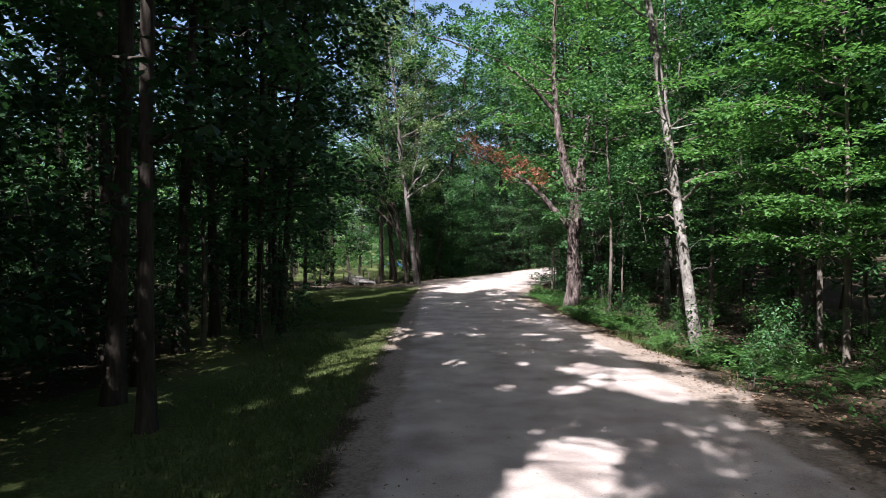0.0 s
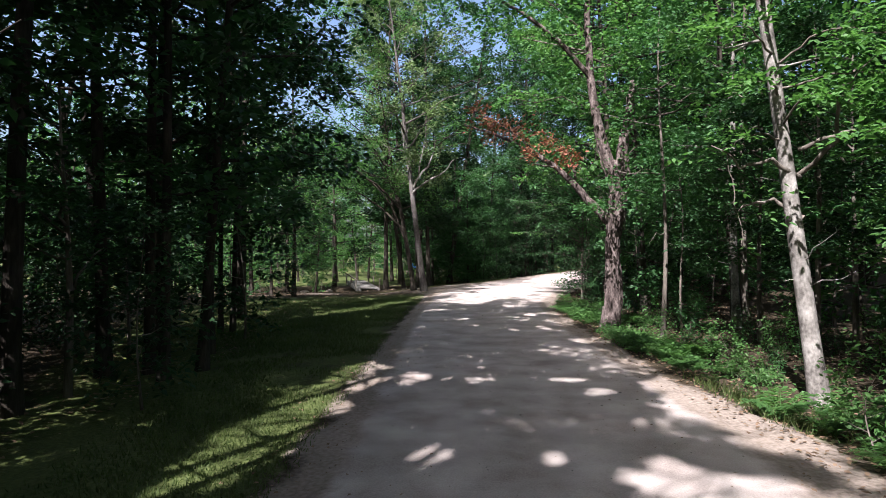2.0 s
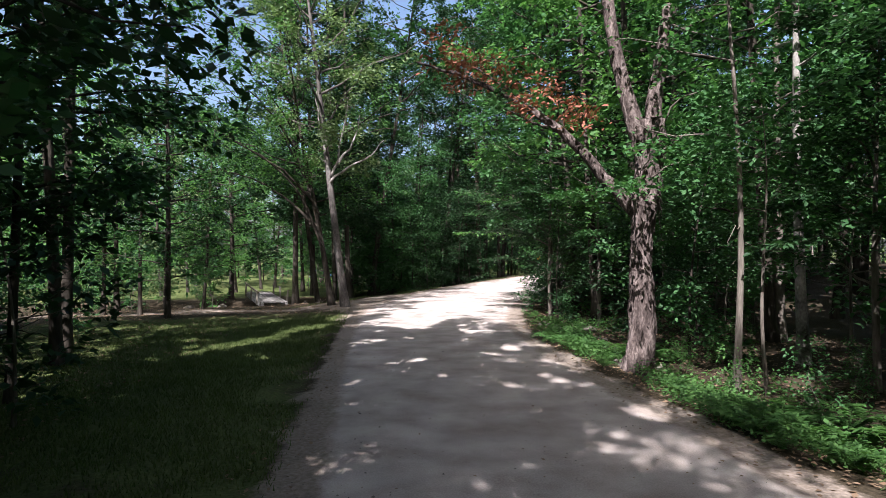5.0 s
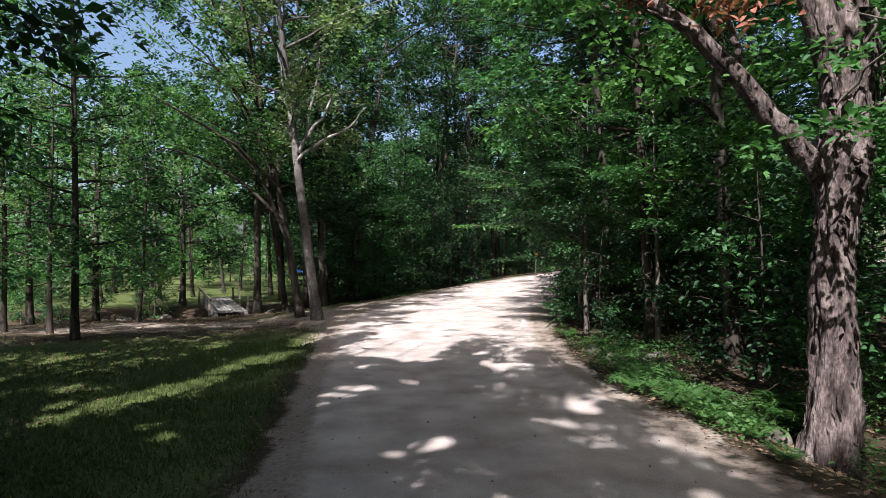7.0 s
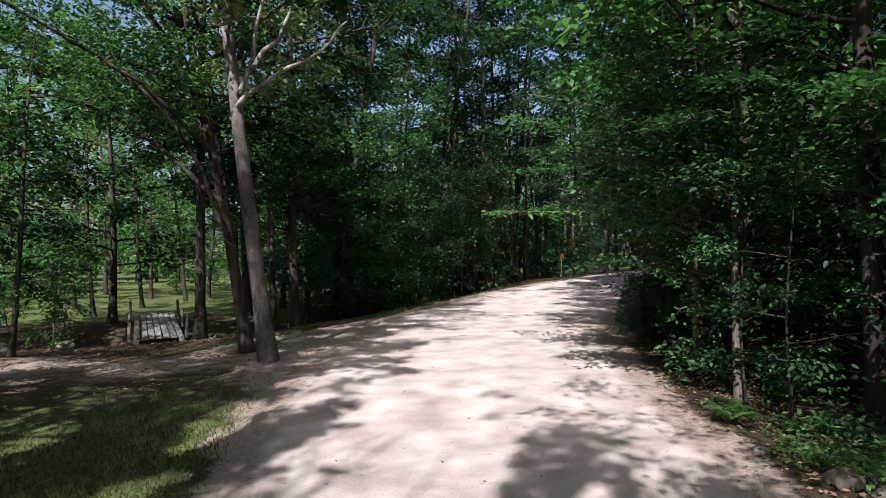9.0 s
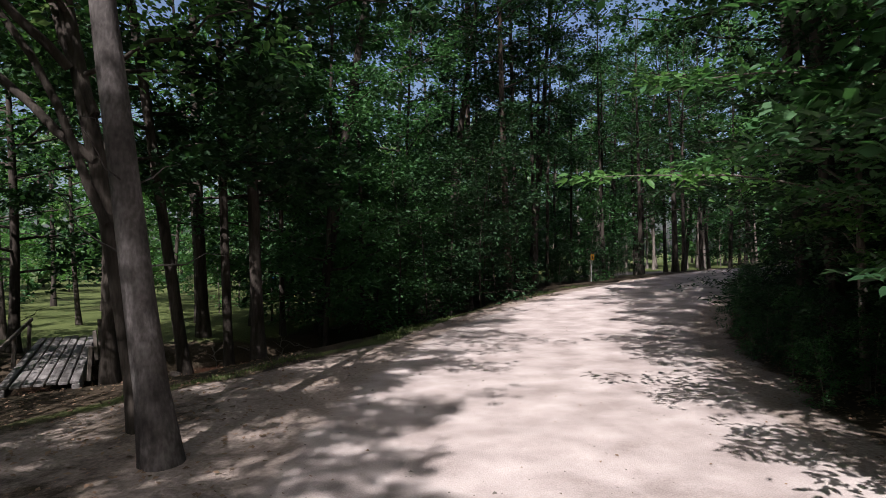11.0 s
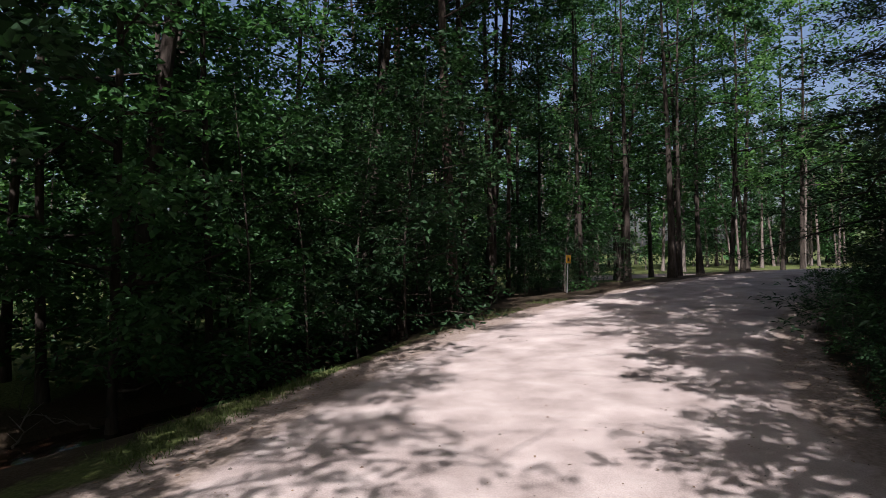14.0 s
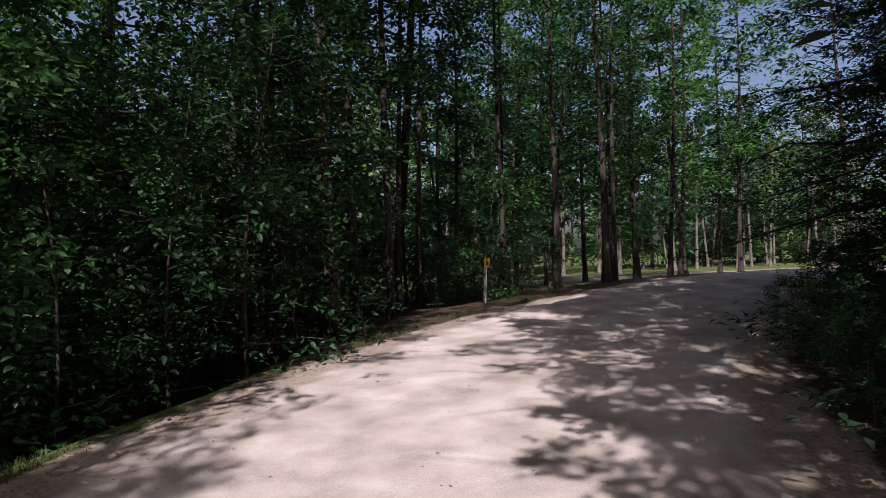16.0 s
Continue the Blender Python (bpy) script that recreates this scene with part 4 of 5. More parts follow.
# trees added on both sides; their unseen high crowns shade the first stretch
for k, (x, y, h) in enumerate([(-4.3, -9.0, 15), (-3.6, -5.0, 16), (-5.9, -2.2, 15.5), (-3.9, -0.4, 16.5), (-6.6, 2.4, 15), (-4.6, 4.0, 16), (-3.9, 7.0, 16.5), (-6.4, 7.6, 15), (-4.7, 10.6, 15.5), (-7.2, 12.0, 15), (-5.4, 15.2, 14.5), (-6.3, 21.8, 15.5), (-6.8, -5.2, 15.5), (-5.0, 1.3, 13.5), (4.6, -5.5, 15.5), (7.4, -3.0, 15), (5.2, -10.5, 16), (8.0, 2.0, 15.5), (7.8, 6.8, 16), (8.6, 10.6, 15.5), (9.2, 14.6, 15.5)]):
    tree(x, y, "tall dark tree added for shade, wide high crown out of view", M_BARK_DARK_SHADE, M_LEAF_DARK_SHADE, "trees of the dark grove", seed=460 + k, height=h, radius=0.11, lean=(0.03, 0), bend=0.2, crown=0.45, limb_parts=False,
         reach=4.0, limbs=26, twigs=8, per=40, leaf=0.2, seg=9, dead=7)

# trees added to block sky light; their mostly unseen crowns meet above the road
for k, (x, y, lx, ly) in enumerate([(6.8, -9.0, -0.1, 0), (6.4, -4.0, -0.1, 0), (6.6, 1.2, -0.1, 0), (7.0, 6.4, -0.11, 0), (-4.4, -6.5, 0.08, 0), (9.8, 33.4, -0.1, 0.06), (12.0, 36.8, -0.1, 0.08), (14.8, 40.2, -0.09, 0.1),
                                    (18.4, 43.2, -0.08, 0.1), (3.9, 48.3, 0.1, -0.09), (9.0, 53.0, 0.06, -0.12), (-0.6, 43.4, 0.14, -0.07)]):
    tree(x, y, "tree added to block sky light, high crown over the road", M_BARK_DARK_SHADE, M_LEAF_DARK_SHADE if k % 2 else M_LEAF, "old roadside trees", seed=480 + k, height=18.5, radius=0.17, lean=(lx, ly), bend=0.25, crown=0.55, limb_parts=False,
         reach=6.2, limbs=24, twigs=9, per=38, leaf=0.2, seg=10, dead=6, up=0.5)

# ---- woods: a few kinds, each built once and then copied ----


def wood_kinds(name, label, group, bark, mats, n, **kw):
    out = []
    for i in range(n):
        ob = tree(0, 0, label, bark, mats[i % len(mats)], group, False, name, **{**kw, "seed": kw["seed"] + i})
        out.append(ob)
    return out


TALL = wood_kinds("tree", "tall forest tree in full summer leaf", "forest trees", M_BARK_DARK_SHADE, [M_LEAF, M_LEAF_DARK_SHADE, M_LEAF_LIGHT], 4, seed=200, height=14, radius=0.12, bend=0.25, crown=0.16, reach=3.4, limbs=18, twigs=9, per=13, leaf=0.36, seg=8, dead=4, rough=0.1)
SLIM = wood_kinds("tree", "slim dark forest tree with a high crown", "forest trees", M_BARK_DARK_SHADE, [M_LEAF_DARK_SHADE, M_LEAF], 3, seed=220, height=12, radius=0.085, bend=0.25, crown=0.12, reach=2.8, limbs=16, twigs=7, per=24, leaf=0.19, seg=8, dead=6, rough=0.1)
DENSE = wood_kinds("tree", "tall forest tree with a deep shaded crown", "forest trees", M_BARK_DARK_SHADE, [M_LEAF_DARK_SHADE, M_LEAF], 2, seed=210, height=14, radius=0.12, bend=0.25, crown=0.08, reach=3.4, limbs=22, twigs=8, per=26, leaf=0.2, seg=8, dead=2, rough=0.1)
HIGH = wood_kinds("tree", "tall forest tree with its leafy crown above a bare trunk", "forest trees", M_BARK_DARK_SHADE, [M_LEAF, M_LEAF_DARK_SHADE, M_LEAF_LIGHT], 3, seed=215, height=15, radius=0.11, bend=0.25, crown=0.26, reach=3.3, limbs=20, twigs=8, per=26, leaf=0.2, seg=8, dead=4, rough=0.1)
YOUNG = wood_kinds("sapling", "leafy green understorey sapling in the shade", "understorey saplings", M_BARK, [M_LEAF, M_LEAF_LIGHT, M_LEAF_DARK_SHADE], 4, seed=240, height=5.2, radius=0.035, bend=0.25, crown=0.06, reach=1.9, limbs=13, twigs=8, per=15, leaf=0.2, seg=5, up=0.3, flat=0.05)
FINE = wood_kinds("sapling", "leafy green understorey sapling beside the road", "understorey saplings", M_BARK_DARK_SHADE, [M_LEAF, M_LEAF_DARK_SHADE, M_LEAF, M_LEAF_LIGHT], 4, seed=340, height=5.4, radius=0.032, bend=0.3, crown=0.05, reach=1.9, limbs=15, twigs=8, per=22, leaf=0.125, seg=5, up=0.3, flat=0.03, tilt=0.5, fine=True)
HERB = wood_kinds("shrub", "low leafy shrub in the shade of the verge", "verge shrubs", M_BARK, [M_LEAF, M_LEAF_LIGHT, M_FERN], 3, seed=380, height=1.1, radius=0.012, bend=0.2, crown=0.05, reach=0.55, limbs=9, twigs=5, per=11, leaf=0.085, seg=5, up=0.6, flat=0.03, tilt=0.5, fine=True, spray=0.45)
LEAFY = wood_kinds("tree", "tall forest tree with dense fine leaves", "forest trees", M_BARK_DARK_SHADE, [M_LEAF, M_LEAF_DARK_SHADE, M_LEAF_LIGHT], 3, seed=360, height=14, radius=0.11, bend=0.3, crown=0.13, reach=3.3, limbs=21, twigs=10, per=26, leaf=0.17, seg=8, dead=4, rough=0.1, flat=0.04, tilt=0.6)
HEM = wood_kinds("hemlock", "dark hemlock with drooping layered boughs", "hemlocks", M_BARK_DARK_SHADE, [M_NEEDLE], 2, seed=260, height=10, radius=0.13, bend=0.12, crown=0.09, reach=3.3, limbs=42, twigs=10, per=78, leaf=0.085, aspect=0.34, seg=8, kind="conifer", flat=0.035, spray=0.9, tilt=0.4)

PINE = wood_kinds("pine_tree", "straight pale pine trunk at the far edge", "far pines", M_BARK, [M_LEAF_DARK_SHADE], 2, seed=270, height=15, radius=0.13, bend=0.1, crown=0.3, reach=2.0, limbs=14, twigs=6, per=9, leaf=0.4, seg=6, dead=8, rough=0.1)
taken = [(o.location.x, o.location.y) for o in scene.objects if o.type == "EMPTY" and o.get("category") == "tree" and abs(o.location.x) + abs(o.location.y) > 0.1]
place = np.random.default_rng(77)
used = {}


def plant(kinds, n, area, ok, gap, scale=(0.8, 1.2), tries=40):
    """Up to n copies of kinds in the area (x0, x1, y0, y1) where ok(x, y, d, side, s) holds, gap apart."""
    x0, x1, y0, y1 = area
    made = 0
    xs, ys = place.uniform(x0, x1, n * tries), place.uniform(y0, y1, n * tries)
    d, side, s = road_place(xs, ys)
    wet = ditch_dist(xs, ys)
    for x, y, dd, ss, arc, w in zip(xs, ys, d, side, s, wet):
        if made >= n:
            break
        if w < 1.0 or (40 < y < 50.8 and abs(x - 11.05 - 0.42 * (y - 50.5)) < 2.4) or not ok(x, y, dd, ss, arc) or any((x - a) ** 2 + (y - b) ** 2 < gap * gap for a, b in taken):
            continue
        ob = kinds[int(place.integers(len(kinds)))]
        k = place.uniform(*scale)
        m = pose(x, y, gz(x, y), place.normal(0, 3.2), place.normal(0, 3.2), place.uniform(0, 360))
        if ob.name not in used:
            used[ob.name] = 1
            ob.matrix_basis = m @ Matrix.Diagonal((k, k, k, 1))
        else:
            c = copy_thing(ob, m)
            c.scale = (k, k, k)
        taken.append((x, y))
        made += 1


# hemlocks on the inside of the bend
for x, y, a, k in ((13.8, 37.5, 10, 1.3), (11.4, 34.5, 101, 1.25), (16.6, 41.0, 200, 1.35), (14.8, 36.2, 301, 1.6), (18.6, 42.6, 51, 1.5), (9.2, 31.9, 250, 0.85), (11.8, 32.4, 20, 1.55), (21.8, 44.4, 91, 1.5), (8.2, 28.4, 150, 0.62), (14.2, 39.1, 131, 0.95), (11.2, 37.2, 71, 0.5), (12.9, 39.7, 40, 0.5)):
    ob = HEM[int(a) % 2]
    m = turn_at(x, y, a)
    if ob.name not in used:
        used[ob.name] = 1
        ob.matrix_basis = m @ Matrix.Diagonal((k, k, k, 1))
    else:
        copy_thing(ob, m).scale = (k, k, k)
    taken.append((x, y))

right = lambda lo, hi: (lambda x, y, d, side, s: side > 0 and lo < d < hi)
# understorey wall along the right of the road
plant([FINE[0], FINE[1]], 5, (3.5, 8, 25.5, 31), lambda x, y, d, side, s: side > 0 and 1.1 < d < 2.3, 0.9, (0.5, 0.8))
plant(FINE, 26, (3, 15, 19.5, 36), lambda x, y, d, side, s: side > 0 and 1.7 + (0.9 if s < 27 else 0) < d < 4.2, 1.15, (0.7, 1.15))
# Dark leaf copy only: the deep shade here is put into the colour.
plant([FINE[1]], 9, (8, 17, 36.5, 45), lambda x, y, d, side, s: side > 0 and 1.6 < d < 3.4, 1.0, (0.6, 0.95))
plant(YOUNG, 18, (3, 20, 20, 44), lambda x, y, d, side, s: side > 0 and 3.5 < d < 8, 1.3, (0.7, 1.1))
plant(FINE, 8, (7.6, 12, 2, 18), lambda x, y, d, side, s: side > 0 and 4.6 < d < 8, 1.6, (0.9, 1.4))
plant(YOUNG, 12, (8, 14, -8, 19), lambda x, y, d, side, s: side > 0 and 5.5 < d < 10, 1.8, (0.9, 1.5))
plant(LEAFY, 9, (7, 12, -2, 20), right(4.6, 8.5), 2.4, (0.85, 1.15))
plant(TALL, 16, (4, 18, -14, 21), lambda x, y, d, side, s: side > 0 and d > (7.5 if y > 0 else 3), 2.5, (0.85, 1.15))
plant(LEAFY, 8, (5, 20, 21, 42), right(3.4, 6), 2.3, (1.0, 1.3))
plant(TALL, 14, (5, 30, 21, 46), right(5.5, 12), 2.3, (1.0, 1.3))
plant(SLIM, 10, (6, 34, -10, 46), right(8, 18), 2.6, (0.85, 1.15))
# Dark-leaved saplings added to stand for the grove's deep shade.
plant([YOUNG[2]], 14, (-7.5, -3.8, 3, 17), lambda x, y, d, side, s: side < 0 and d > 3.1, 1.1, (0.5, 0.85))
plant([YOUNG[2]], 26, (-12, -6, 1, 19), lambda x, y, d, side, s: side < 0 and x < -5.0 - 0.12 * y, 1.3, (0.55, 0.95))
# Trees added left of and behind the start to deepen the grove's shade.
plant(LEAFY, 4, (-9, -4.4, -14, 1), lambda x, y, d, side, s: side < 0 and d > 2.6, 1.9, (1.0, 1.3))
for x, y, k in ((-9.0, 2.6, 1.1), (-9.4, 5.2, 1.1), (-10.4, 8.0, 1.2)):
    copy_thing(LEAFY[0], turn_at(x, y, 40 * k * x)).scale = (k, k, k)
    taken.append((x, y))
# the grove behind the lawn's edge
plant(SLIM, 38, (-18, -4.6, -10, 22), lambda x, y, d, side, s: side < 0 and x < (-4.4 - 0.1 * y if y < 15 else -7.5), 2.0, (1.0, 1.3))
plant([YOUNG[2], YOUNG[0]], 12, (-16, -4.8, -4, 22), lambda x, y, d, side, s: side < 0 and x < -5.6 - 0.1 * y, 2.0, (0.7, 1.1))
# Next two: trees added mostly behind the start, to shade lawn and road.
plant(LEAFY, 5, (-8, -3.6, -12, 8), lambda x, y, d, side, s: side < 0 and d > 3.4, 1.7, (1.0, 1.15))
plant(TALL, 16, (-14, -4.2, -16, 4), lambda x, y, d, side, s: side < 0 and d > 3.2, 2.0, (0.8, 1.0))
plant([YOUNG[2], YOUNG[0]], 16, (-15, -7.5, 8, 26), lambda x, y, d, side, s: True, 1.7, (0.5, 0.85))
# Stands behind the start, unseen; added to shade the road.
tree(-3.4, -1.6, "unseen tall tree behind the start, added for shade", M_BARK_DARK_SHADE, M_LEAF_DARK_SHADE, "trees of the dark grove", seed=131, height=14, radius=0.14, bend=0.15, crown=0.25, reach=4.2, limbs=17, twigs=8, per=24, leaf=0.2, seg=10)
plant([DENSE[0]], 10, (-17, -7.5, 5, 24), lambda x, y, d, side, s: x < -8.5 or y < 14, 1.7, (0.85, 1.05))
# bushes between the dirt path and the far lawn
bush = lambda x, y, d, side, s: side < 0 and abs(x + 5.3 + 0.34 * (y - 37.5)) > 1.7 and not (-6.5 < x < -3 and y < 36)
plant(YOUNG, 20, (-17, -3.2, 34.2, 42), bush, 1.3, (0.25, 0.6))
plant([YOUNG[1], YOUNG[0]], 18, (-30, -4, 43, 60), bush, 2.5, (0.6, 1.2))
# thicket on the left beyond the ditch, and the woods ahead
# The nearest saplings carry their shade in the dark leaf copy.
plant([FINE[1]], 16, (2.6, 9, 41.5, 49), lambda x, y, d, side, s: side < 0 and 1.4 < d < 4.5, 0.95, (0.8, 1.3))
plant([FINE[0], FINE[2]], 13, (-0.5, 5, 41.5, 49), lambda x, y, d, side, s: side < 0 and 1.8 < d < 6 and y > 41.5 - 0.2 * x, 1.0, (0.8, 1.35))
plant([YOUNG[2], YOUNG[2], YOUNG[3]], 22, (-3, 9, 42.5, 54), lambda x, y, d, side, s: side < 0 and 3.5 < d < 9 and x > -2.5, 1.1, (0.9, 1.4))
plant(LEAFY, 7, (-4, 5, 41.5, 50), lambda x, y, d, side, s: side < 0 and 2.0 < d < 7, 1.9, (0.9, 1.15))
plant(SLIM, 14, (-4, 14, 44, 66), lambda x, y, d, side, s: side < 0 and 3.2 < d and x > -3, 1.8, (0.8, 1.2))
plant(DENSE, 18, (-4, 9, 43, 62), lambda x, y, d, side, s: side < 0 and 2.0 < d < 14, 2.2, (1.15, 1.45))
plant([LEAFY[1], LEAFY[0]], 5, (8, 16.5, 53, 60), lambda x, y, d, side, s: side < 0 and d > 3.0, 2.8, (0.9, 1.1))
plant(SLIM, 14, (7, 15.5, 52, 62), lambda x, y, d, side, s: side < 0 and d > 2.5, 2.4, (0.8, 1.1))
for x, y, k in ((18.6, 55.4, 1.05), (16.9, 57.6, 1.1)):
    copy_thing(LEAFY[0], turn_at(x, y, 70 * x)).scale = (k, k, k)
    taken.append((x, y))
plant([YOUNG[2], YOUNG[0]], 30, (14, 70, 74, 100), lambda x, y, d, side, s: 79 < y - 0.25 * (x - 30) < 86, 1.6, (1.0, 1.5))
plant(HIGH, 6, (20, 33, 54.5, 64), lambda x, y, d, side, s: side < 0 and d > 2.4, 2.4, (1.1, 1.3))
plant(HIGH, 11, (9, 22, 54, 64), lambda x, y, d, side, s: side < 0 and d > 2.4, 2.2, (0.85, 1.15))
plant(TALL, 9, (-6, 12, 58, 74), lambda x, y, d, side, s: True, 3.0, (0.9, 1.2))
plant(PINE, 40, (18, 70, 70, 95), lambda x, y, d, side, s: 72.5 < y - 0.25 * (x - 30) < 84, 1.9, (0.85, 1.15))
plant([YOUNG[2], YOUNG[0]], 10, (8, 15, 51, 57), lambda x, y, d, side, s: side < 0 and d > 2.2, 1.6, (0.5, 0.9))
for x, y, k in ((-10.2, 32.4, 0.75), (-13.0, 35.0, 0.85), (-12.4, 28.4, 0.75)):
    copy_thing(LEAFY[2], turn_at(x, y, 70 * x)).scale = (k, k, k)
    taken.append((x, y))
plant([LEAFY[2], LEAFY[0]], 8, (-14, -6.5, 33.5, 44), lambda x, y, d, side, s: abs(x + 5.3 + 0.34 * (y - 37.5)) > 1.9 and y > 30 - 0.5 * x * 0.9, 2.3, (0.55, 0.8))
plant([LEAFY[2]], 7, (-17, -3.5, 45, 54), lambda x, y, d, side, s: x > -17, 2.6, (0.7, 1.0))
plant([DENSE[1], LEAFY[2]], 14, (-36, -13, 38, 62), lambda x, y, d, side, s: x + y < 36, 3.0, (0.75, 1.0))
plant([TALL[2], TALL[0], TALL[2]], 20, (-34, -3, 46, 62), lambda x, y, d, side, s: True, 3.8, (0.8, 1.2))
# Woods added behind the start and far out both sides to block light.
plant(TALL, 12, (-12, 14, -30, -10), lambda x, y, d, side, s: d > 3.2, 2.8, (0.9, 1.1))
plant(TALL, 18, (-34, -15, -12, 32), lambda x, y, d, side, s: True, 3.6, (0.9, 1.2))
plant(TALL, 12, (15, 34, -8, 38), lambda x, y, d, side, s: d > 9, 3.6, (0.9, 1.2))
plant(HERB, 46, (3.2, 8.5, 5, 21), lambda x, y, d, side, s: side > 0 and (0.8 if y < 12 else 1.3) < d < 4.5, 0.5, (0.3, 0.75), 60)
plant(HIGH[:2], 7, (-16, -8, 11, 26), lambda x, y, d, side, s: x < -8 - 0.1 * y, 1.6, (1.0, 1.2))
plant([YOUNG[2], YOUNG[0]], 46, (5.5, 19, 30, 47), lambda x, y, d, side, s: side > 0 and 0.15 < d < 1.4, 0.42, (0.12, 0.26), 60)
plant([YOUNG[2]], 22, (5, 15.5, 48, 57), lambda x, y, d, side, s: side < 0 and d > 1.3 + 0.5 * (x > 9), 0.8, (0.28, 0.5))
for x, y, k in ((10.6, 51.6, 0.3), (11.5, 51.7, 0.36), (12.2, 51.5, 0.26), (9.9, 51.2, 0.34), (11.0, 52.6, 0.42)):
    copy_thing(YOUNG[2], turn_at(x, y, 90 * x)).scale = (k, k, k)
# Low dark saplings added where the lawn's edge is only deep shade.
plant([YOUNG[2]], 14, (-6.5, -2.9, 1.5, 12), lambda x, y, d, side, s: side < 0 and d > 2.1, 0.8, (0.3, 0.5))
broad = {c.data.name for k in TALL + DENSE + YOUNG for c in k.children}
for ob in TALL + DENSE + HIGH + SLIM + YOUNG + HEM + PINE + FINE + LEAFY + HERB:
    if ob.name not in used:
        for o in (*ob.children_recursive, ob):
            bpy.data.objects.remove(o)

# gaps: the look-through past the thicket to the clearing, and the bare floor at the grove's edge
for ob in [o for o in scene.objects if o.type == "EMPTY" and not o.parent]:
    x, y, k = ob.location.x, ob.location.y, ob.scale[0]
    if any(c.type == "MESH" and c.data.name in broad for c in ob.children) and (
            (54 < y < 76 and 0.08 < (x - 4.7) / (y - 34.7) < 0.2 and k > 0.6) or (-5.2 < x < -2.5 and 1 < y < 9 and k < 0.55)):
        for o in (*ob.children_recursive, ob):
            bpy.data.objects.remove(o)


def distant_woods():
    """The closed edge of the woods all round, past counting: stems and leaves in two joined parts."""
    r = np.random.default_rng(91)
    stock = [tree_arrays(seed=300 + k, height=15, radius=0.16, bend=0.3, crown=0.04, reach=4.2, limbs=14, twigs=8, per=6, leaf=0.85, seg=5, rough=0.0, spray=1.1, tilt=1.6, flat=0.3) for k in range(4)]
    sets = {0: [], 1: [], 2: []}
    stems = []
    spots = []
    while len(spots) < 30:
        x, y = r.uniform(10, 84), r.uniform(86, 100)
        if not any((x - p) ** 2 + (y - q2) ** 2 < 16 for p, q2 in spots):
            spots.append((x, y))
    while len(spots) < 205:
        a, q = r.uniform(0, 2 * math.pi), r.uniform(0, 1)
        x, y = 2 + math.cos(a) * (44 + 38 * q), 28 + math.sin(a) * (44 + 38 * q)
        if x > 12 and 50 < y < 80 + 0.25 * (x - 30):
            continue
        if road_place(x, y)[0][0] < 4 or (y > 30 and math.hypot(x - 6, y - 36) < 45) or any((x - p) ** 2 + (y - q2) ** 2 < 16 for p, q2 in spots):
            continue
        spots.append((x, y))
    shrubs = [(x + 0.0, y) for x, y in ((2 + math.cos(q) * w, 28 + math.sin(q) * w) for q, w in zip(r.uniform(0.3, 2.9, 150), r.uniform(40, 60, 150))) if math.hypot(x - 6, y - 36) > 30 and road_place(x, y)[0][0] > 5 and ditch_dist(x, y)[0] > 2 and not (x > 10 and 50 < y < 80 + 0.25 * (x - 30))][:80]
    spots += shrubs
    for k, (x, y) in enumerate(spots):
        t, _, f = stock[k % 4]
        c, s, sc = math.cos(k * 1.9), math.sin(k * 1.9), r.uniform(0.8, 1.2) if k < len(spots) - len(shrubs) else r.uniform(0.22, 0.42)
        rot = np.array([[c, s, 0], [-s, c, 0], [0, 0, 1]]) * sc
        o = np.array([x, y, gz(x, y)])
        sets[k % 3].append((f[0] @ rot + o, f[1]))
        stems.append((t[0] @ rot + o, t[1]))
    root = tagged(new("distant_woods"), "closed edge of summer woods round the clearing", "woods", kind="stuff")
    tagged(link_mesh("stems", *join(stems), M_BARK_DARK_SHADE, root), kind="stuff")
    for k, m in enumerate((M_LEAF, M_LEAF_LIGHT, M_LEAF_GREY)):
        tagged(link_mesh("foliage", *join(sets[k]), m, root), kind="stuff")


distant_woods()


# ---- single boughs and young beeches close to the camera's way ----
def beech(x, y, label, height, boughs, seed, mat=None, leaf=0.1, low=0.2, extra=9):
    """A young beech with long flat boughs: each bough (height, end x, end y, end z) relative to the ground."""
    r = np.random.default_rng(seed)
    root = empty("beech_tree", x, y, gz(x, y), label, "tree")
    pts, t = trunk_points(height, (0, 0), 0.1, r)
    link_mesh("trunk", *tube(pts, 0.06 * (1 - 0.85 * t), 10, 0.1, 2, seed), M_BARK, root, smooth=True)
    tips, dirs = [], []
    for k in range(extra):
        a, hz, ln = math.pi + r.normal(0, 1.1), height * (0.2 + 0.75 * (k + 0.5) / extra), r.uniform(0.9, 1.8)
        boughs = boughs + [(hz, x + math.cos(a) * ln, y + math.sin(a) * ln, hz + r.uniform(0.0, 0.5))]
    for hz, ex, ey, ez in boughs:
        s = np.linspace(0, 1, 9)
        p = np.stack([(ex - x) * s, (ey - y) * s, hz + (ez - hz) * s + 0.25 * np.sin(s * math.pi)], 1) + r.normal(0, 0.03, (9, 3))
        p[0, :2] = np.interp(hz, pts[:, 2], pts[:, 0]), np.interp(hz, pts[:, 2], pts[:, 1])
        link_mesh("bough", *tube(p, 0.022 * (1 - 0.85 * s), 6), M_BARK, root, smooth=True)
        d = np.array([ex - x, ey - y, 0])
        d /= np.linalg.norm(d)
        for u in np.linspace(low, 1, 13):
            for sg in (-1, 1):
                c = np.array([np.interp(u, s, p[:, a]) for a in range(3)])
                a = sg * r.uniform(0.4, 1.1)
                tips.append(c)
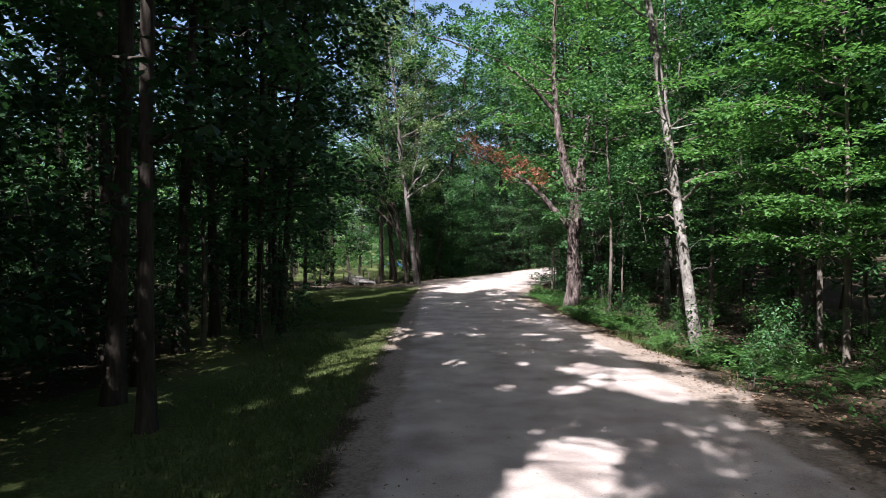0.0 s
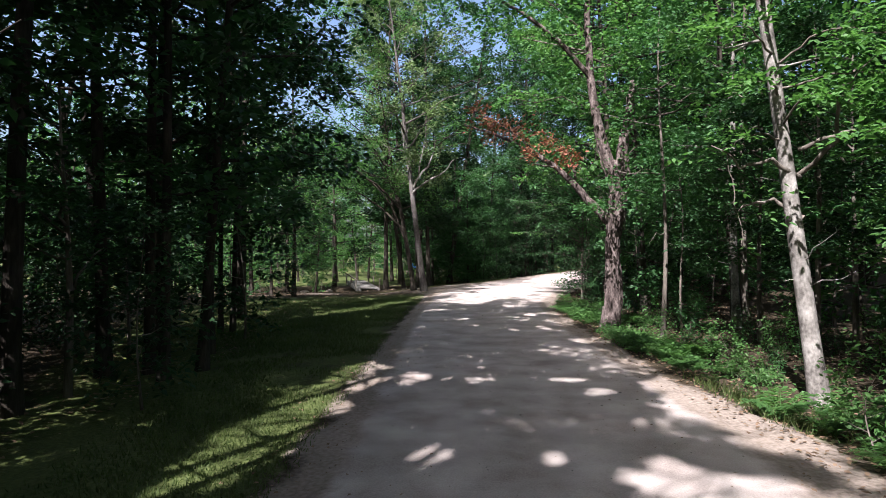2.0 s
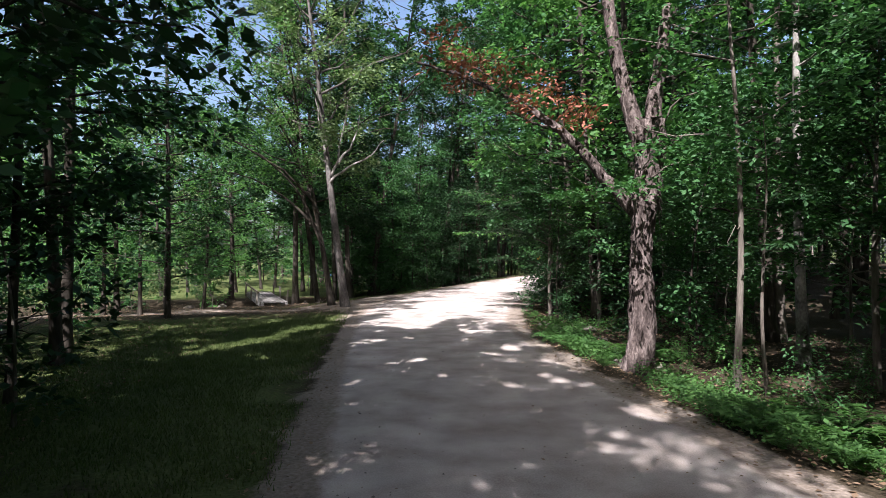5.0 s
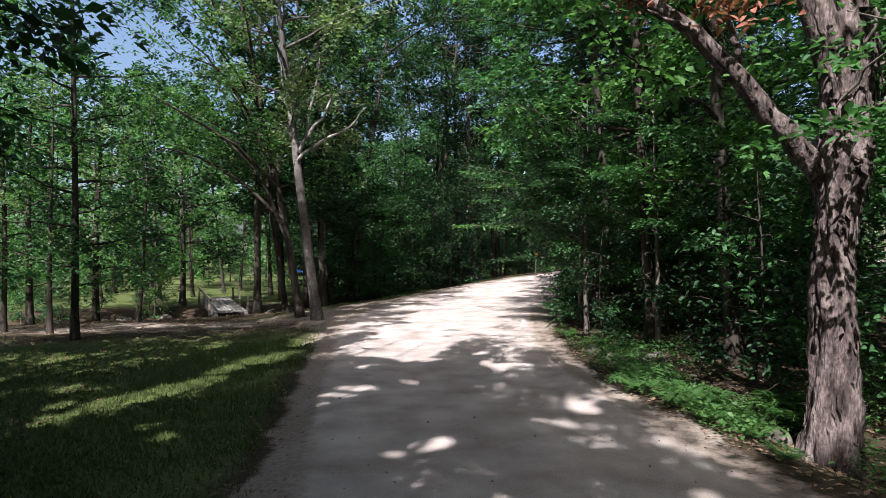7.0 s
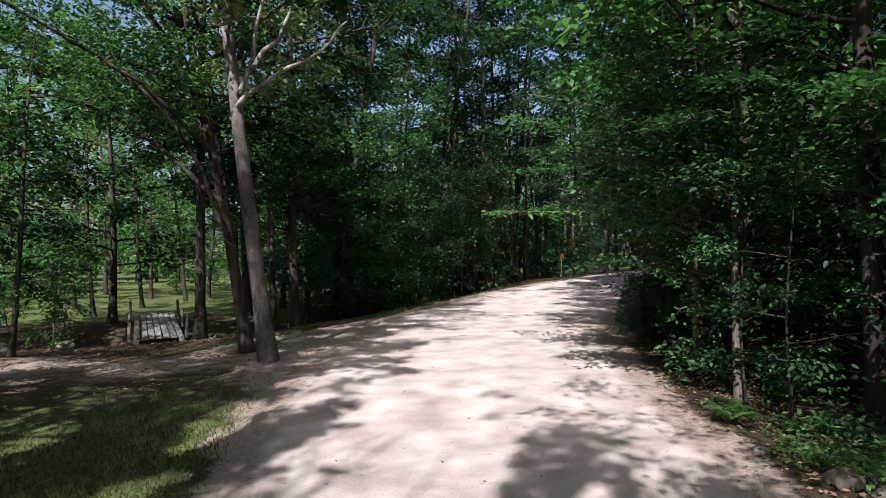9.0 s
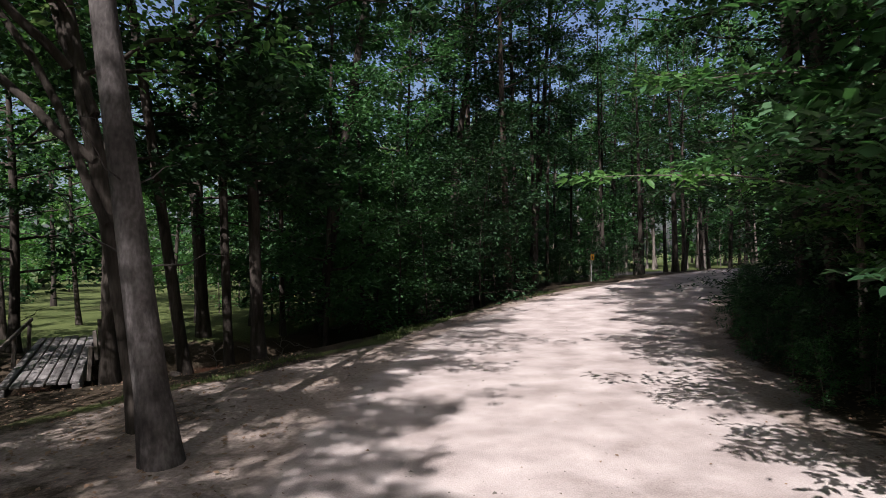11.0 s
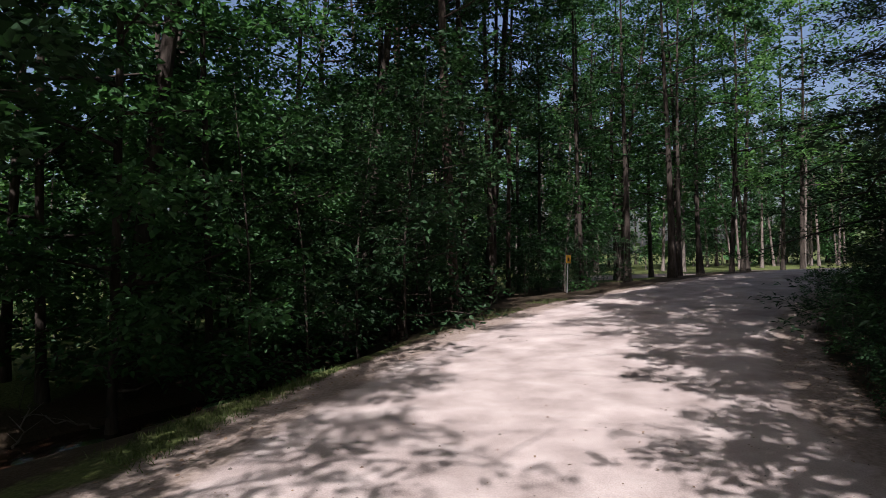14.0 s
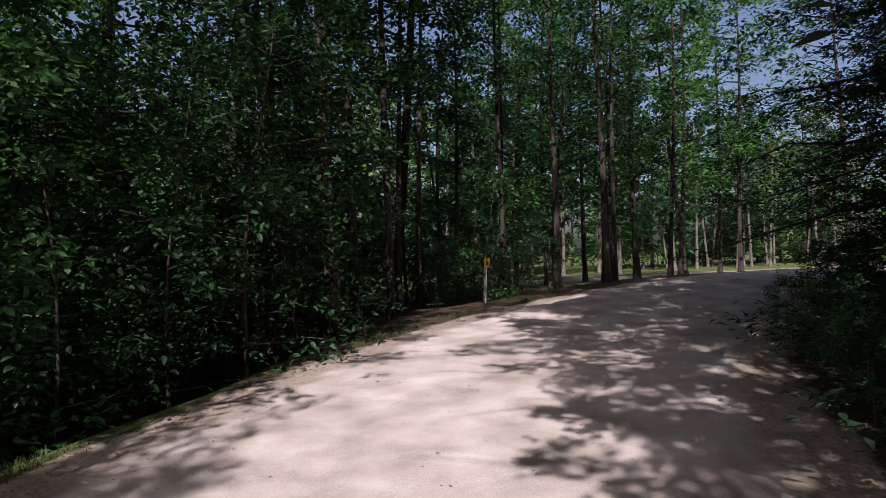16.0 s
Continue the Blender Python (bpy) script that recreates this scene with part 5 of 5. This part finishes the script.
                dirs.append((d[0] * math.cos(a) - d[1] * math.sin(a), d[0] * math.sin(a) + d[1] * math.cos(a), r.normal(0, 0.1)))
    tagged(link_mesh("crown", *sprays(np.array(tips), np.array(dirs), 13, 0.5, 0.24, leaf, 0.56, 0.025, 0.4, 0.45, r, True), mat or M_LEAF_LIGHT, root), kind="stuff")
    return root


beech(7.2, 31.0, "young beech with a long leafy bough over the gravel road", 5.0, [(2.0, 2.95, 31.0, 2.55), (2.6, 4.4, 29.4, 2.9), (3.4, 4.0, 31.6, 3.8)], 401, M_LEAF_LIGHT, 0.115, 0.1)
beech(6.0, 25.6, "young beech leaning out over the bend", 5.5, [(2.4, 4.3, 26.6, 3.0), (3.0, 4.4, 24.6, 3.5), (3.8, 4.2, 27.0, 4.6)], 402, M_LEAF)
# Lighter leaves put the sun on these boughs into the colour.
BEECH = "young beech with layered boughs, leaves coloured light for sun"
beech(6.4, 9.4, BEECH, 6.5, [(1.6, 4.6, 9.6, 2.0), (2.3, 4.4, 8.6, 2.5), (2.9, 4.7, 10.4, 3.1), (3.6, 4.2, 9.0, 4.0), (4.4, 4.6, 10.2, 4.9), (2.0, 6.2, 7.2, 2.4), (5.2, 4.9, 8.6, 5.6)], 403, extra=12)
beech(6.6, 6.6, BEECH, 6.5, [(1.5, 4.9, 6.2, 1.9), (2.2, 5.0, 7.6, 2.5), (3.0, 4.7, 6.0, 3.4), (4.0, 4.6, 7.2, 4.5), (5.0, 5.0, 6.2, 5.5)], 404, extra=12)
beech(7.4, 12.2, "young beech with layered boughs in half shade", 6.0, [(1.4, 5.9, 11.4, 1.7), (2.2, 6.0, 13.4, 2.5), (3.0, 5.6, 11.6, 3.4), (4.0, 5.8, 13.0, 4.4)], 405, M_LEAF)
# Those beyond y 13 carry their shade in the dark leaf copy.
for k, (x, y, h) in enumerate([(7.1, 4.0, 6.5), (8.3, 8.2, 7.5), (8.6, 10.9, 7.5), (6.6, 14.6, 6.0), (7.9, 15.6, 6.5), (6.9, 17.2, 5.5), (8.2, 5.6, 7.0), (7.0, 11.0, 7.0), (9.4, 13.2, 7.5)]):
    beech(x, y, BEECH if k in (1, 2, 7) else "young beech with layered boughs in half shade", h, [], 410 + k, M_LEAF_DARK_SHADE if k in (3, 4, 5, 8) else M_LEAF_LIGHT, extra=15)
# Two of these three wear the dark leaf copy in place of shade.
for k, (x, y) in enumerate([(5.0, 27.0), (5.6, 28.9), (6.7, 31.6)]):
    beech(x, y, "shaded young beech reaching out over the gravel", 5.5 + k % 3 * 0.7, [(2.2 + 0.3 * q, x - 1.9 - 0.5 * (q % 3), y + 1.4 - 0.7 * q, 2.6 + 0.65 * q) for q in range(5)], 430 + k, M_LEAF if k % 2 else M_LEAF_DARK_SHADE, 0.11, extra=9)
beech(-4.7, 11.6, "young beech with low leafy boughs at the grove's edge", 4.2, [(1.9, -3.5, 11.2, 2.25), (2.2, -4.2, 10.4, 2.5), (2.6, -3.7, 12.0, 3.0)], 406, M_LEAF)


# ---- footbridge, marker post, stones, tarpaulin ----
def footbridge():
    a, c = Vector((-4.55, 35.3, -0.2)), Vector((-6.15, 40.0, -0.02))
    along = (c - a)
    ln = along.length
    root = empty("footbridge", a.x, a.y, a.z, "weathered grey board footbridge over the ditch", "bridge")
    root.matrix_basis = Matrix.Translation(a) @ pose(0, 0, 0, 0, 0, math.degrees(math.atan2(along.y, along.x)) - 90) @ pose(0, 0, 0, math.degrees(math.asin(along.z / ln)))
    r = random.Random(3)
    for k in range(7):
        w = 0.135
        part("plank", box_bm(w, ln + r.uniform(-0.12, 0.05), 0.045, pose(-0.48 + 0.16 * k, ln / 2, r.uniform(-0.006, 0.008), 0, r.uniform(-1.5, 1.5), r.uniform(-0.15, 0.15)), 0.008), M_WOOD, root)
    for x in (-0.5, 0.5):
        part("beam", box_bm(0.12, ln, 0.18, pose(x, ln / 2, -0.12), 0.01), M_WOOD, root, "dark supporting beam")
    for x, ys in ((-0.66, (0.5, 2.4, 4.3)), (0.66, (0.7, 2.6, 4.4))):
        for y in ys:
            part("post", box_bm(0.07, 0.07, 0.6, pose(x, y, 0.15, r.uniform(-4, 4), r.uniform(-4, 4)), 0.008), M_BARK, root, "dark weathered post")
    part("handrail", box_bm(0.05, 4.6, 0.08, pose(-0.66, 2.4, 0.46, 0.6), 0.008), M_BARK, root, "thin handrail along one side")
    return root


footbridge()


def marker_sign():
    x, y = 11.15, 50.5
    root = empty("marker_sign", x, y, gz(x, y), "small yellow marker sign on a thin steel post", "sign")
    bm = bmesh.new()
    bmesh.ops.create_cone(bm, segments=10, radius1=0.018, radius2=0.016, depth=1.3, cap_ends=True, matrix=pose(0, 0, 0.6, 1.5, 2.0))
    part("post", bm, M_STEEL, root, "thin grey steel post")
    plate = part("plate", box_bm(0.19, 0.012, 0.27, pose(0.03, -0.025, 1.14, 0, 2, 12), 0.004), M_SIGN, root, "yellow rectangular plate")
    part("mark", box_bm(0.06, 0.004, 0.1, pose(0.03, -0.034, 1.13, 0, 2, 12), 0.001), M_BLACK, plate, "dark mark that cannot be read")
    return root


marker_sign()


def stone(x, y, size, seed, label):
    r = random.Random(seed)
    bm = bmesh.new()
    bmesh.ops.create_icosphere(bm, subdivisions=3, radius=size)
    for v in bm.verts:
        k = 1 + 0.35 * noise.noise(v.co / size * 1.1 + Vector((seed, 0, 0))) + 0.12 * noise.noise(v.co / size * 3 + Vector((0, seed, 0)))
        v.co = Vector((v.co.x * k, v.co.y * k * 0.85, v.co.z * k * 0.6))
    for f in bm.faces:
        f.smooth = True
    me = bpy.data.meshes.new("stone")
    bm.to_mesh(me)
    bm.free()
    me.materials.append(M_STONE)
    ob = new("stone", me)
    ob.matrix_basis = pose(x, y, gz(x, y) + size * 0.2, r.uniform(-15, 15), r.uniform(-15, 15), r.uniform(0, 360))
    return tagged(ob, label, "stone", "stones on the verge")


for k, (x, y, s) in enumerate([(4.0, 24.3, 0.16), (4.3, 24.05, 0.2), (4.55, 24.5, 0.14), (4.75, 24.0, 0.17), (4.9, 24.7, 0.15), (4.45, 25.1, 0.11), (5.2, 24.3, 0.2), (3.75, 24.9, 0.09), (5.4, 25.0, 0.13),
                               (4.1, 19.6, 0.17), (4.35, 19.9, 0.13), (4.6, 19.4, 0.15), (-6.8, 35.6, 0.2), (-7.4, 35.9, 0.17), (-8.1, 35.5, 0.22), (-3.4, 36.2, 0.15), (-2.9, 36.6, 0.13)]):
    stone(x, y, s, k, "pale rounded field stone half sunk in the verge")


def dead_branch(x, y, ln, az, seed):
    r = np.random.default_rng(seed)
    s = np.linspace(0, 1, 9)
    p = np.stack([np.cos(az) * s * ln, np.sin(az) * s * ln, 0.05 + 0.12 * s], 1) + r.normal(0, 0.03, (9, 3))
    p[:, 2] += ground_z(x + p[:, 0], y + p[:, 1]) - gz(x, y)
    root = empty("dead_branch", x, y, gz(x, y), "bare grey fallen branch lying on the ditch bank", "branch", "fallen branches")
    link_mesh("stem", *tube(p, 0.022 * (1 - 0.8 * s), 6), M_BARK, root, smooth=True)
    for k in range(4):
        b = p[2 + k]
        e = b + np.array([math.cos(az + 0.8 - 1.6 * (k % 2)), math.sin(az + 0.8 - 1.6 * (k % 2)), r.uniform(0.2, 0.8)]) * ln * 0.3
        link_mesh("twig", *tube(b + (e - b) * np.linspace(0, 1, 4)[:, None], np.linspace(0.009, 0.002, 4), 5), M_BARK, root, smooth=True)


for k, (x, y) in enumerate([(-2.6, 41.2), (-1.5, 41.4), (-0.6, 42.3), (-3.2, 41.0), (0.4, 43.4), (5.0, 22.6), (5.3, 21.4)]):
    dead_branch(x, y, 0.8 + 0.12 * k, 1.7 * k, 700 + k)


def tarpaulin():
    x, y = -6.5, 78.0
    bm = bmesh.new()
    bmesh.ops.create_grid(bm, x_segments=14, y_segments=10, size=1.0)
    for v in bm.verts:
        v.co = Vector((v.co.x * 1.3, v.co.y * 0.9, max(0.02, 1.15 * (1 - abs(v.co.x) ** 1.5) * (1 - 0.4 * abs(v.co.y))) + 0.06 * noise.noise(v.co * 3)))
    bmesh.ops.solidify(bm, geom=bm.faces[:], thickness=0.02)
    me = bpy.data.meshes.new("blue_tent")
    bm.to_mesh(me)
    bm.free()
    me.materials.append(M_BLUE)
    ob = new("blue_tent", me)
    ob.location = (x, y, gz(x, y) + 0.02)
    return tagged(ob, "small bright blue tent far off in the clearing", "tent")


tarpaulin()


# ---- undergrowth ----
def fern_arrays(seed, fronds=9, ln=0.55):
    r = np.random.default_rng(seed)
    out = []
    for i in range(fronds):
        az, l = i * 2.399 + r.uniform(-0.3, 0.3), ln * r.uniform(0.7, 1.15)
        u = np.linspace(0.12, 1, 16)
        d = np.array([math.cos(az), math.sin(az)])
        px, pz = u * l * 0.85, l * (1.05 * u - 0.75 * u ** 2.2)
        c = np.repeat(np.stack([d[0] * px, d[1] * px, pz + 0.02], 1), 2, 0)
        sg = np.tile([1, -1], len(u))
        side = np.array([-d[1], d[0]])
        head = np.stack([side[0] * sg + 0.45 * d[0], side[1] * sg + 0.45 * d[1], np.zeros(len(sg))], 1)
        size = np.repeat(0.34 * l * (1.05 - u) ** 0.8 * np.minimum(1, u * 4), 2) + 0.015
        out.append(leaves(c, head, size, 0.34, 0.12, 0.25, r))
        s = np.linspace(0, 1, 5)
        out.append(tube(np.stack([d[0] * s * l * 0.85, d[1] * s * l * 0.85, l * (1.05 * s - 0.75 * s ** 2.2) + 0.015], 1), 0.006 * (1 - 0.8 * s) + 0.001, 4))
    return join(out)


def ferns():
    r = np.random.default_rng(17)
    protos = [fern_arrays(500 + k, 8 + k, 0.5 + 0.06 * k) for k in range(4)]
    meshes = []
    for v, f in protos:
        ob = link_mesh("fern", v, f, M_FERN)
        meshes.append(ob.data)
        bpy.data.objects.remove(ob)
    spots, n = [], 0
    xs, ys = r.uniform(2.8, 7.0, 4000), r.uniform(2, 26, 4000)
    d, side, s = road_place(xs, ys)
    for x, y, dd in zip(xs, ys, d):
        if n >= 46:
            break
        if y < 7.5 and n % 4 or wave(x, y, 0.55) < 0.0 or not (0.85 if y < 14 else 0.45) < dd < 0.9 + 1.7 * r.uniform(0, 1) or any((x - a) ** 2 + (y - b) ** 2 < 0.22 for a, b in spots):
            continue
        if (x - 4.07) ** 2 + (y - 18.85) ** 2 < 0.35 or (x - 5.1) ** 2 + (y - 12.1) ** 2 < 0.25:
            continue
        ob = new("fern", meshes[n % 4])
        k = r.uniform(0.45, 1.1)
        ob.matrix_basis = pose(x, y, gz(x, y), r.normal(0, 6), r.normal(0, 6), r.uniform(0, 360)) @ Matrix.Diagonal((k, k, k, 1))
        tagged(ob, "bright green fern on the grassy road verge", "fern", "ferns on the verge")
        spots.append((x, y))
        n += 1


ferns()


def scatter(n, area, keep, seed):
    r = np.random.default_rng(seed)
    x, y = r.uniform(area[0], area[1], n), r.uniform(area[2], area[3], n)
    d, side, s = road_place(x, y)
    k = keep(x, y, d, side, s, r.uniform(0, 1, n))
    x, y = x[k], y[k]
    return np.stack([x, y, ground_z(x, y)], 1), r


def blades(name, label, pts, r, lo, hi, mat, width=0.012):
    n = len(pts)
    a = r.uniform(0, 6.28, n)
    h = r.uniform(lo, hi, n)
    side = np.stack([np.cos(a), np.sin(a), np.zeros(n)], 1)
    bend = np.stack([r.normal(0, 0.45, n), r.normal(0, 0.45, n), np.ones(n)], 1)
    v = np.empty((n, 3, 3))
    v[:, 0] = pts - side * width / 2 - [0, 0, 0.01]
    v[:, 1] = pts + side * width / 2 - [0, 0, 0.01]
    v[:, 2] = pts + bend * h[:, None]
    return tagged(link_mesh(name, v.reshape(-1, 3), np.arange(3 * n).reshape(n, 3), mat), label, "grass", kind="stuff")


p, r = scatter(250000, (-7, -0.6, 1, 29.5), lambda x, y, d, side, s, q: (side < 0) & (d > 0.04 + 0.25 * q) & (q < np.clip(1.15 - d / 6.5, 0.12, 1)) & (y + 0.9 * wave(x, y, 0.6) + 0.25 * (x + 3) < 25.5 + 3.5 * q) & (wave(x, y, 0.5) + 0.6 * wave(x, y, 1.7) > -1.0 + 0.7 * q) & (d + 0.4 * wave(x, y, 0.7) < 1.3 + 5 * smooth(y, 11, 21) + 1.4 * q), 21)
blades("lawn_grass", "short mown grass of the shaded lawn", p, r, 0.02, 0.065, M_GRASS, 0.014)
p, r = scatter(60000, (2.6, 6.0, 1, 28), lambda x, y, d, side, s, q: (side > 0) & (d > 0.5 + 0.4 * q) & (d < 0.8 + 1.2 * q) & (wave(x, y, 0.7) + wave(x, y, 0.31) > 0.1 + 0.9 * q) & (y > 7 + 3 * q) & (y < 23), 22)
blades("verge_grass", "long bright grass on the road verge", p, r, 0.06, 0.22, M_GRASS, 0.014)
p, r = scatter(160000, (-3, 10, 28, 52), lambda x, y, d, side, s, q: (side < 0) & (((d > 0.25 + 0.3 * q) & (d < 0.6 + 0.7 * q) & (y > 37)) | ((np.abs(y - 34.8 - 0.86 * (x + 2.3)) < 0.15 + 0.4 * q) & (x < 1) & (d > 0.2))) & (wave(x, y, 0.9) + wave(x, y, 0.33) > -0.5), 23)
blades("edge_grass", "tufts of grass along the ditch side of the road", p, r, 0.03, 0.1, M_GRASS, 0.014)


def flat_leaves(name, label, pts, r, size, mat, tilt=0.25):
    a = r.uniform(0, 6.28, len(pts))
    pts = pts + [0, 0, 0.012]
    return tagged(link_mesh(name, *leaves(pts, np.stack([np.cos(a), np.sin(a), np.zeros(len(a))], 1), size, 0.6, tilt, 0.0, r), mat), label, "leaves", kind="stuff")


p, r = scatter(60000, (2.6, 16, -2, 46), lambda x, y, d, side, s, q: (side > 0) & (d > 0.1 + 0.5 * q) & (d < 7) & (q < np.clip(1.1 - d / 8, 0.1, 1)), 31)
flat_leaves("leaf_litter", "brown fallen leaves on the forest floor", p, r, 0.07, M_LITTER)
p, r = scatter(30000, (-14, -0.5, 0, 40), lambda x, y, d, side, s, q: (side < 0) & (d > 0.1) & ((y > 28.5) | (x < -3.6)) & (q < 0.6), 32)
flat_leaves("leaf_litter", "brown fallen leaves on path and grove floor", p, r, 0.07, M_LITTER)
p, r = scatter(26000, (-2, 14, 0, 50), lambda x, y, d, side, s, q: (d > -0.55 * q) & (d < 0.6), 33)
flat_leaves("leaf_litter", "scattered fallen leaves along the gravel's edges", p, r, 0.05, M_LITTER)
p, r = scatter(40000, (2.6, 5, 14, 25), lambda x, y, d, side, s, q: (side > 0) & (d > 0.3 + 0.2 * q) & (d < 1.7) & (wave(x, y, 0.9) > -0.6 + q), 36)
p[:, 2] += r.uniform(0.02, 0.22, len(p))
flat_leaves("ground_plants", "bright low leafy plants along the road's edge", p, r, 0.06, M_FERN, 0.5)
p, r = scatter(24000, (3, 8, 1, 27), lambda x, y, d, side, s, q: (side > 0) & (d > 0.9) & (d < 3.2) & (wave(x, y, 0.8) > -0.3 + q), 34)
p[:, 2] += r.uniform(0.02, 0.3, len(p))
flat_leaves("ground_plants", "low leafy plants among the ferns", p, r, 0.075, M_LEAF_LIGHT, 0.5)
p, r = scatter(30000, (4, 15, 22, 44), lambda x, y, d, side, s, q: (side > 0) & (d > 0.9) & (d < 4) & (wave(x, y, 0.7) > q), 35)
p[:, 2] += r.uniform(0.02, 0.35, len(p))
flat_leaves("ground_plants", "low leafy plants in the wood's shade", p, r, 0.08, M_LEAF, 0.5)


p, r = scatter(9000, (-1.5, 12, 1, 46), lambda x, y, d, side, s, q: (d < -0.2) & (q < 0.22 + 0.35 * np.exp(d)), 37)
p[:, 2] += 0.028
flat_leaves("leaf_litter", "a few small dry leaves lying on the gravel road", p, r, 0.035, M_LITTER)


def pebbles():
    p, r = scatter(16000, (-1.5, 10, 2, 46), lambda x, y, d, side, s, q: (d < 0.1) & (q < 0.55), 41)
    n = len(p)
    base = np.array([[1, 0, 0], [0, 1, 0], [-1, 0, 0], [0, -1, 0], [0, 0, 0.7]])
    f = np.array([[0, 1, 4], [1, 2, 4], [2, 3, 4], [3, 0, 4]])
    s = r.uniform(0.004, 0.014, n) * (1 + 1.2 * (r.uniform(0, 1, n) > 0.97))
    a = r.uniform(0, 6.28, n)
    c, sn = np.cos(a), np.sin(a)
    v = np.empty((n, 5, 3))
    v[..., 0] = (base[None, :, 0] * c[:, None] - base[None, :, 1] * sn[:, None]) * s[:, None] + p[:, None, 0]
    v[..., 1] = (base[None, :, 0] * sn[:, None] + base[None, :, 1] * c[:, None]) * s[:, None] * 0.8 + p[:, None, 1]
    v[..., 2] = base[None, :, 2] * s[:, None] + p[:, None, 2] + 0.03
    tagged(link_mesh("pebbles", v.reshape(-1, 3), (f[None] + 5 * np.arange(n)[:, None, None]).reshape(-1, 3), M_STONE), "small loose stones on the gravel road", "gravel", kind="stuff")


pebbles()


# ---- gaps in the canopy ----
# Where the sun reaches the ground: (x, y, half width, half length, heading in degrees from +y towards +x, lowest leaf that is thinned)
SUNLIT = [(2.7, 8.0, 1.1, 0.75, 60, 2), (1.0, 4.8, 0.45, 0.8, 20, 2), (3.4, 11.0, 0.7, 1.7, 0, 2), (-1.3, 11.0, 0.5, 2.9, 8, 2),
          (-3.0, 22.3, 0.35, 1.3, 35, 2), (-1.9, 24.6, 0.35, 1.2, 30, 2), (-1.4, 26.8, 0.35, 0.9, 10, 2), (0.9, 26.6, 1.05, 3.0, 14, 2), (2.2, 30.2, 1.5, 1.6, 12, 2),
          (5.4, 38.6, 1.1, 2.2, 30, 2), (6.6, 41.2, 1.4, 2.8, 32, 2), (9.2, 45.6, 0.5, 0.9, 40, 2), (12.5, 48.9, 0.5, 1.2, 60, 2), (-9.0, 50.0, 5.0, 2.2, 80, 2), (-12.0, 44.0, 4.0, 1.2, 80, 2),
          (4.8, 48.2, 1.4, 3.6, 27, 9.0), (2.2, 45.2, 1.7, 2.2, 20, 7), (-1.2, 46.0, 2.2, 3.2, 0, 7),
          (7.0, 11.8, 1.3, 3.6, 0, 8), (7.6, 30.6, 1.4, 3.0, 10, 9), (4.9, 20.4, 0.6, 1.3, 0, 3.5), (6.2, 14.6, 0.6, 1.6, 0, 5), (4.6, 13.6, 0.4, 1.5, 0, 3), (4.4, 17.2, 0.3, 0.8, 0, 3)]
spots = np.random.default_rng(53)
for x0, x1, y0, y1, n in ((-0.6, 3.0, 11, 24.5, 26), (-0.5, 3.2, 3, 11, 6), (-9, -1.4, 20, 34, 26), (-1, 3, 32, 37.5, 8)):
    for x, y, a, h in zip(spots.uniform(x0, x1, n), spots.uniform(y0, y1, n), spots.uniform(0.07, 0.19, n), spots.uniform(0, 180, n)):
        SUNLIT.append((x, y, a, a * 1.7, h, 2))


def open_canopy():
    """Thins every crown where its shade would fall on a sunlit patch of ground."""
    done = {}
    for ob in list(scene.objects):
        if ob.type != "MESH" or not ob.parent or not ob.name.startswith(("crown", "green_leaves")):
            continue
        me = ob.data
        n = len(me.polygons)
        if me.name not in done:
            c = np.empty(n * 3)
            me.polygons.foreach_get("center", c)
            done[me.name] = c.reshape(n, 3)
        m = np.array(ob.parent.matrix_basis)
        p = done[me.name] @ m[:3, :3].T + m[:3, 3]
        gx, gy = p[:, 0] - p[:, 2] * SUN_DIR.x / SUN_DIR.z, p[:, 1] - p[:, 2] * SUN_DIR.y / SUN_DIR.z
        cut = np.zeros(n, bool)
        x0, x1, y0, y1 = gx.min() - 3, gx.max() + 3, gy.min() - 3, gy.max() + 3
        for x, y, a, b, head, low in SUNLIT:
            if not (x0 - b < x < x1 + b and y0 - b < y < y1 + b):
                continue
            h = radians(head)
            u, v = (gx - x) * math.cos(h) - (gy - y) * math.sin(h), (gx - x) * math.sin(h) + (gy - y) * math.cos(h)
            cut |= ((u / a) ** 2 + (v / b) ** 2 < 1 + 0.55 * wave(gx, gy, 2.6) + 0.3 * wave(gx, gy, 7.0)) & (p[:, 2] > low)
        if not cut.any():
            continue
        k = np.empty(n * 4, np.int32)
        me.loops.foreach_get("vertex_index", k)
        v = np.empty(len(me.vertices) * 3)
        me.vertices.foreach_get("co", v)
        f = k.reshape(n, 4)[~cut]
        keep, f = np.unique(f, return_inverse=True)
        thin = link_mesh("crown", v.reshape(-1, 3)[keep], f.reshape(-1, 4), me.materials[0])
        ob.data = thin.data
        bpy.data.objects.remove(thin)


open_canopy()
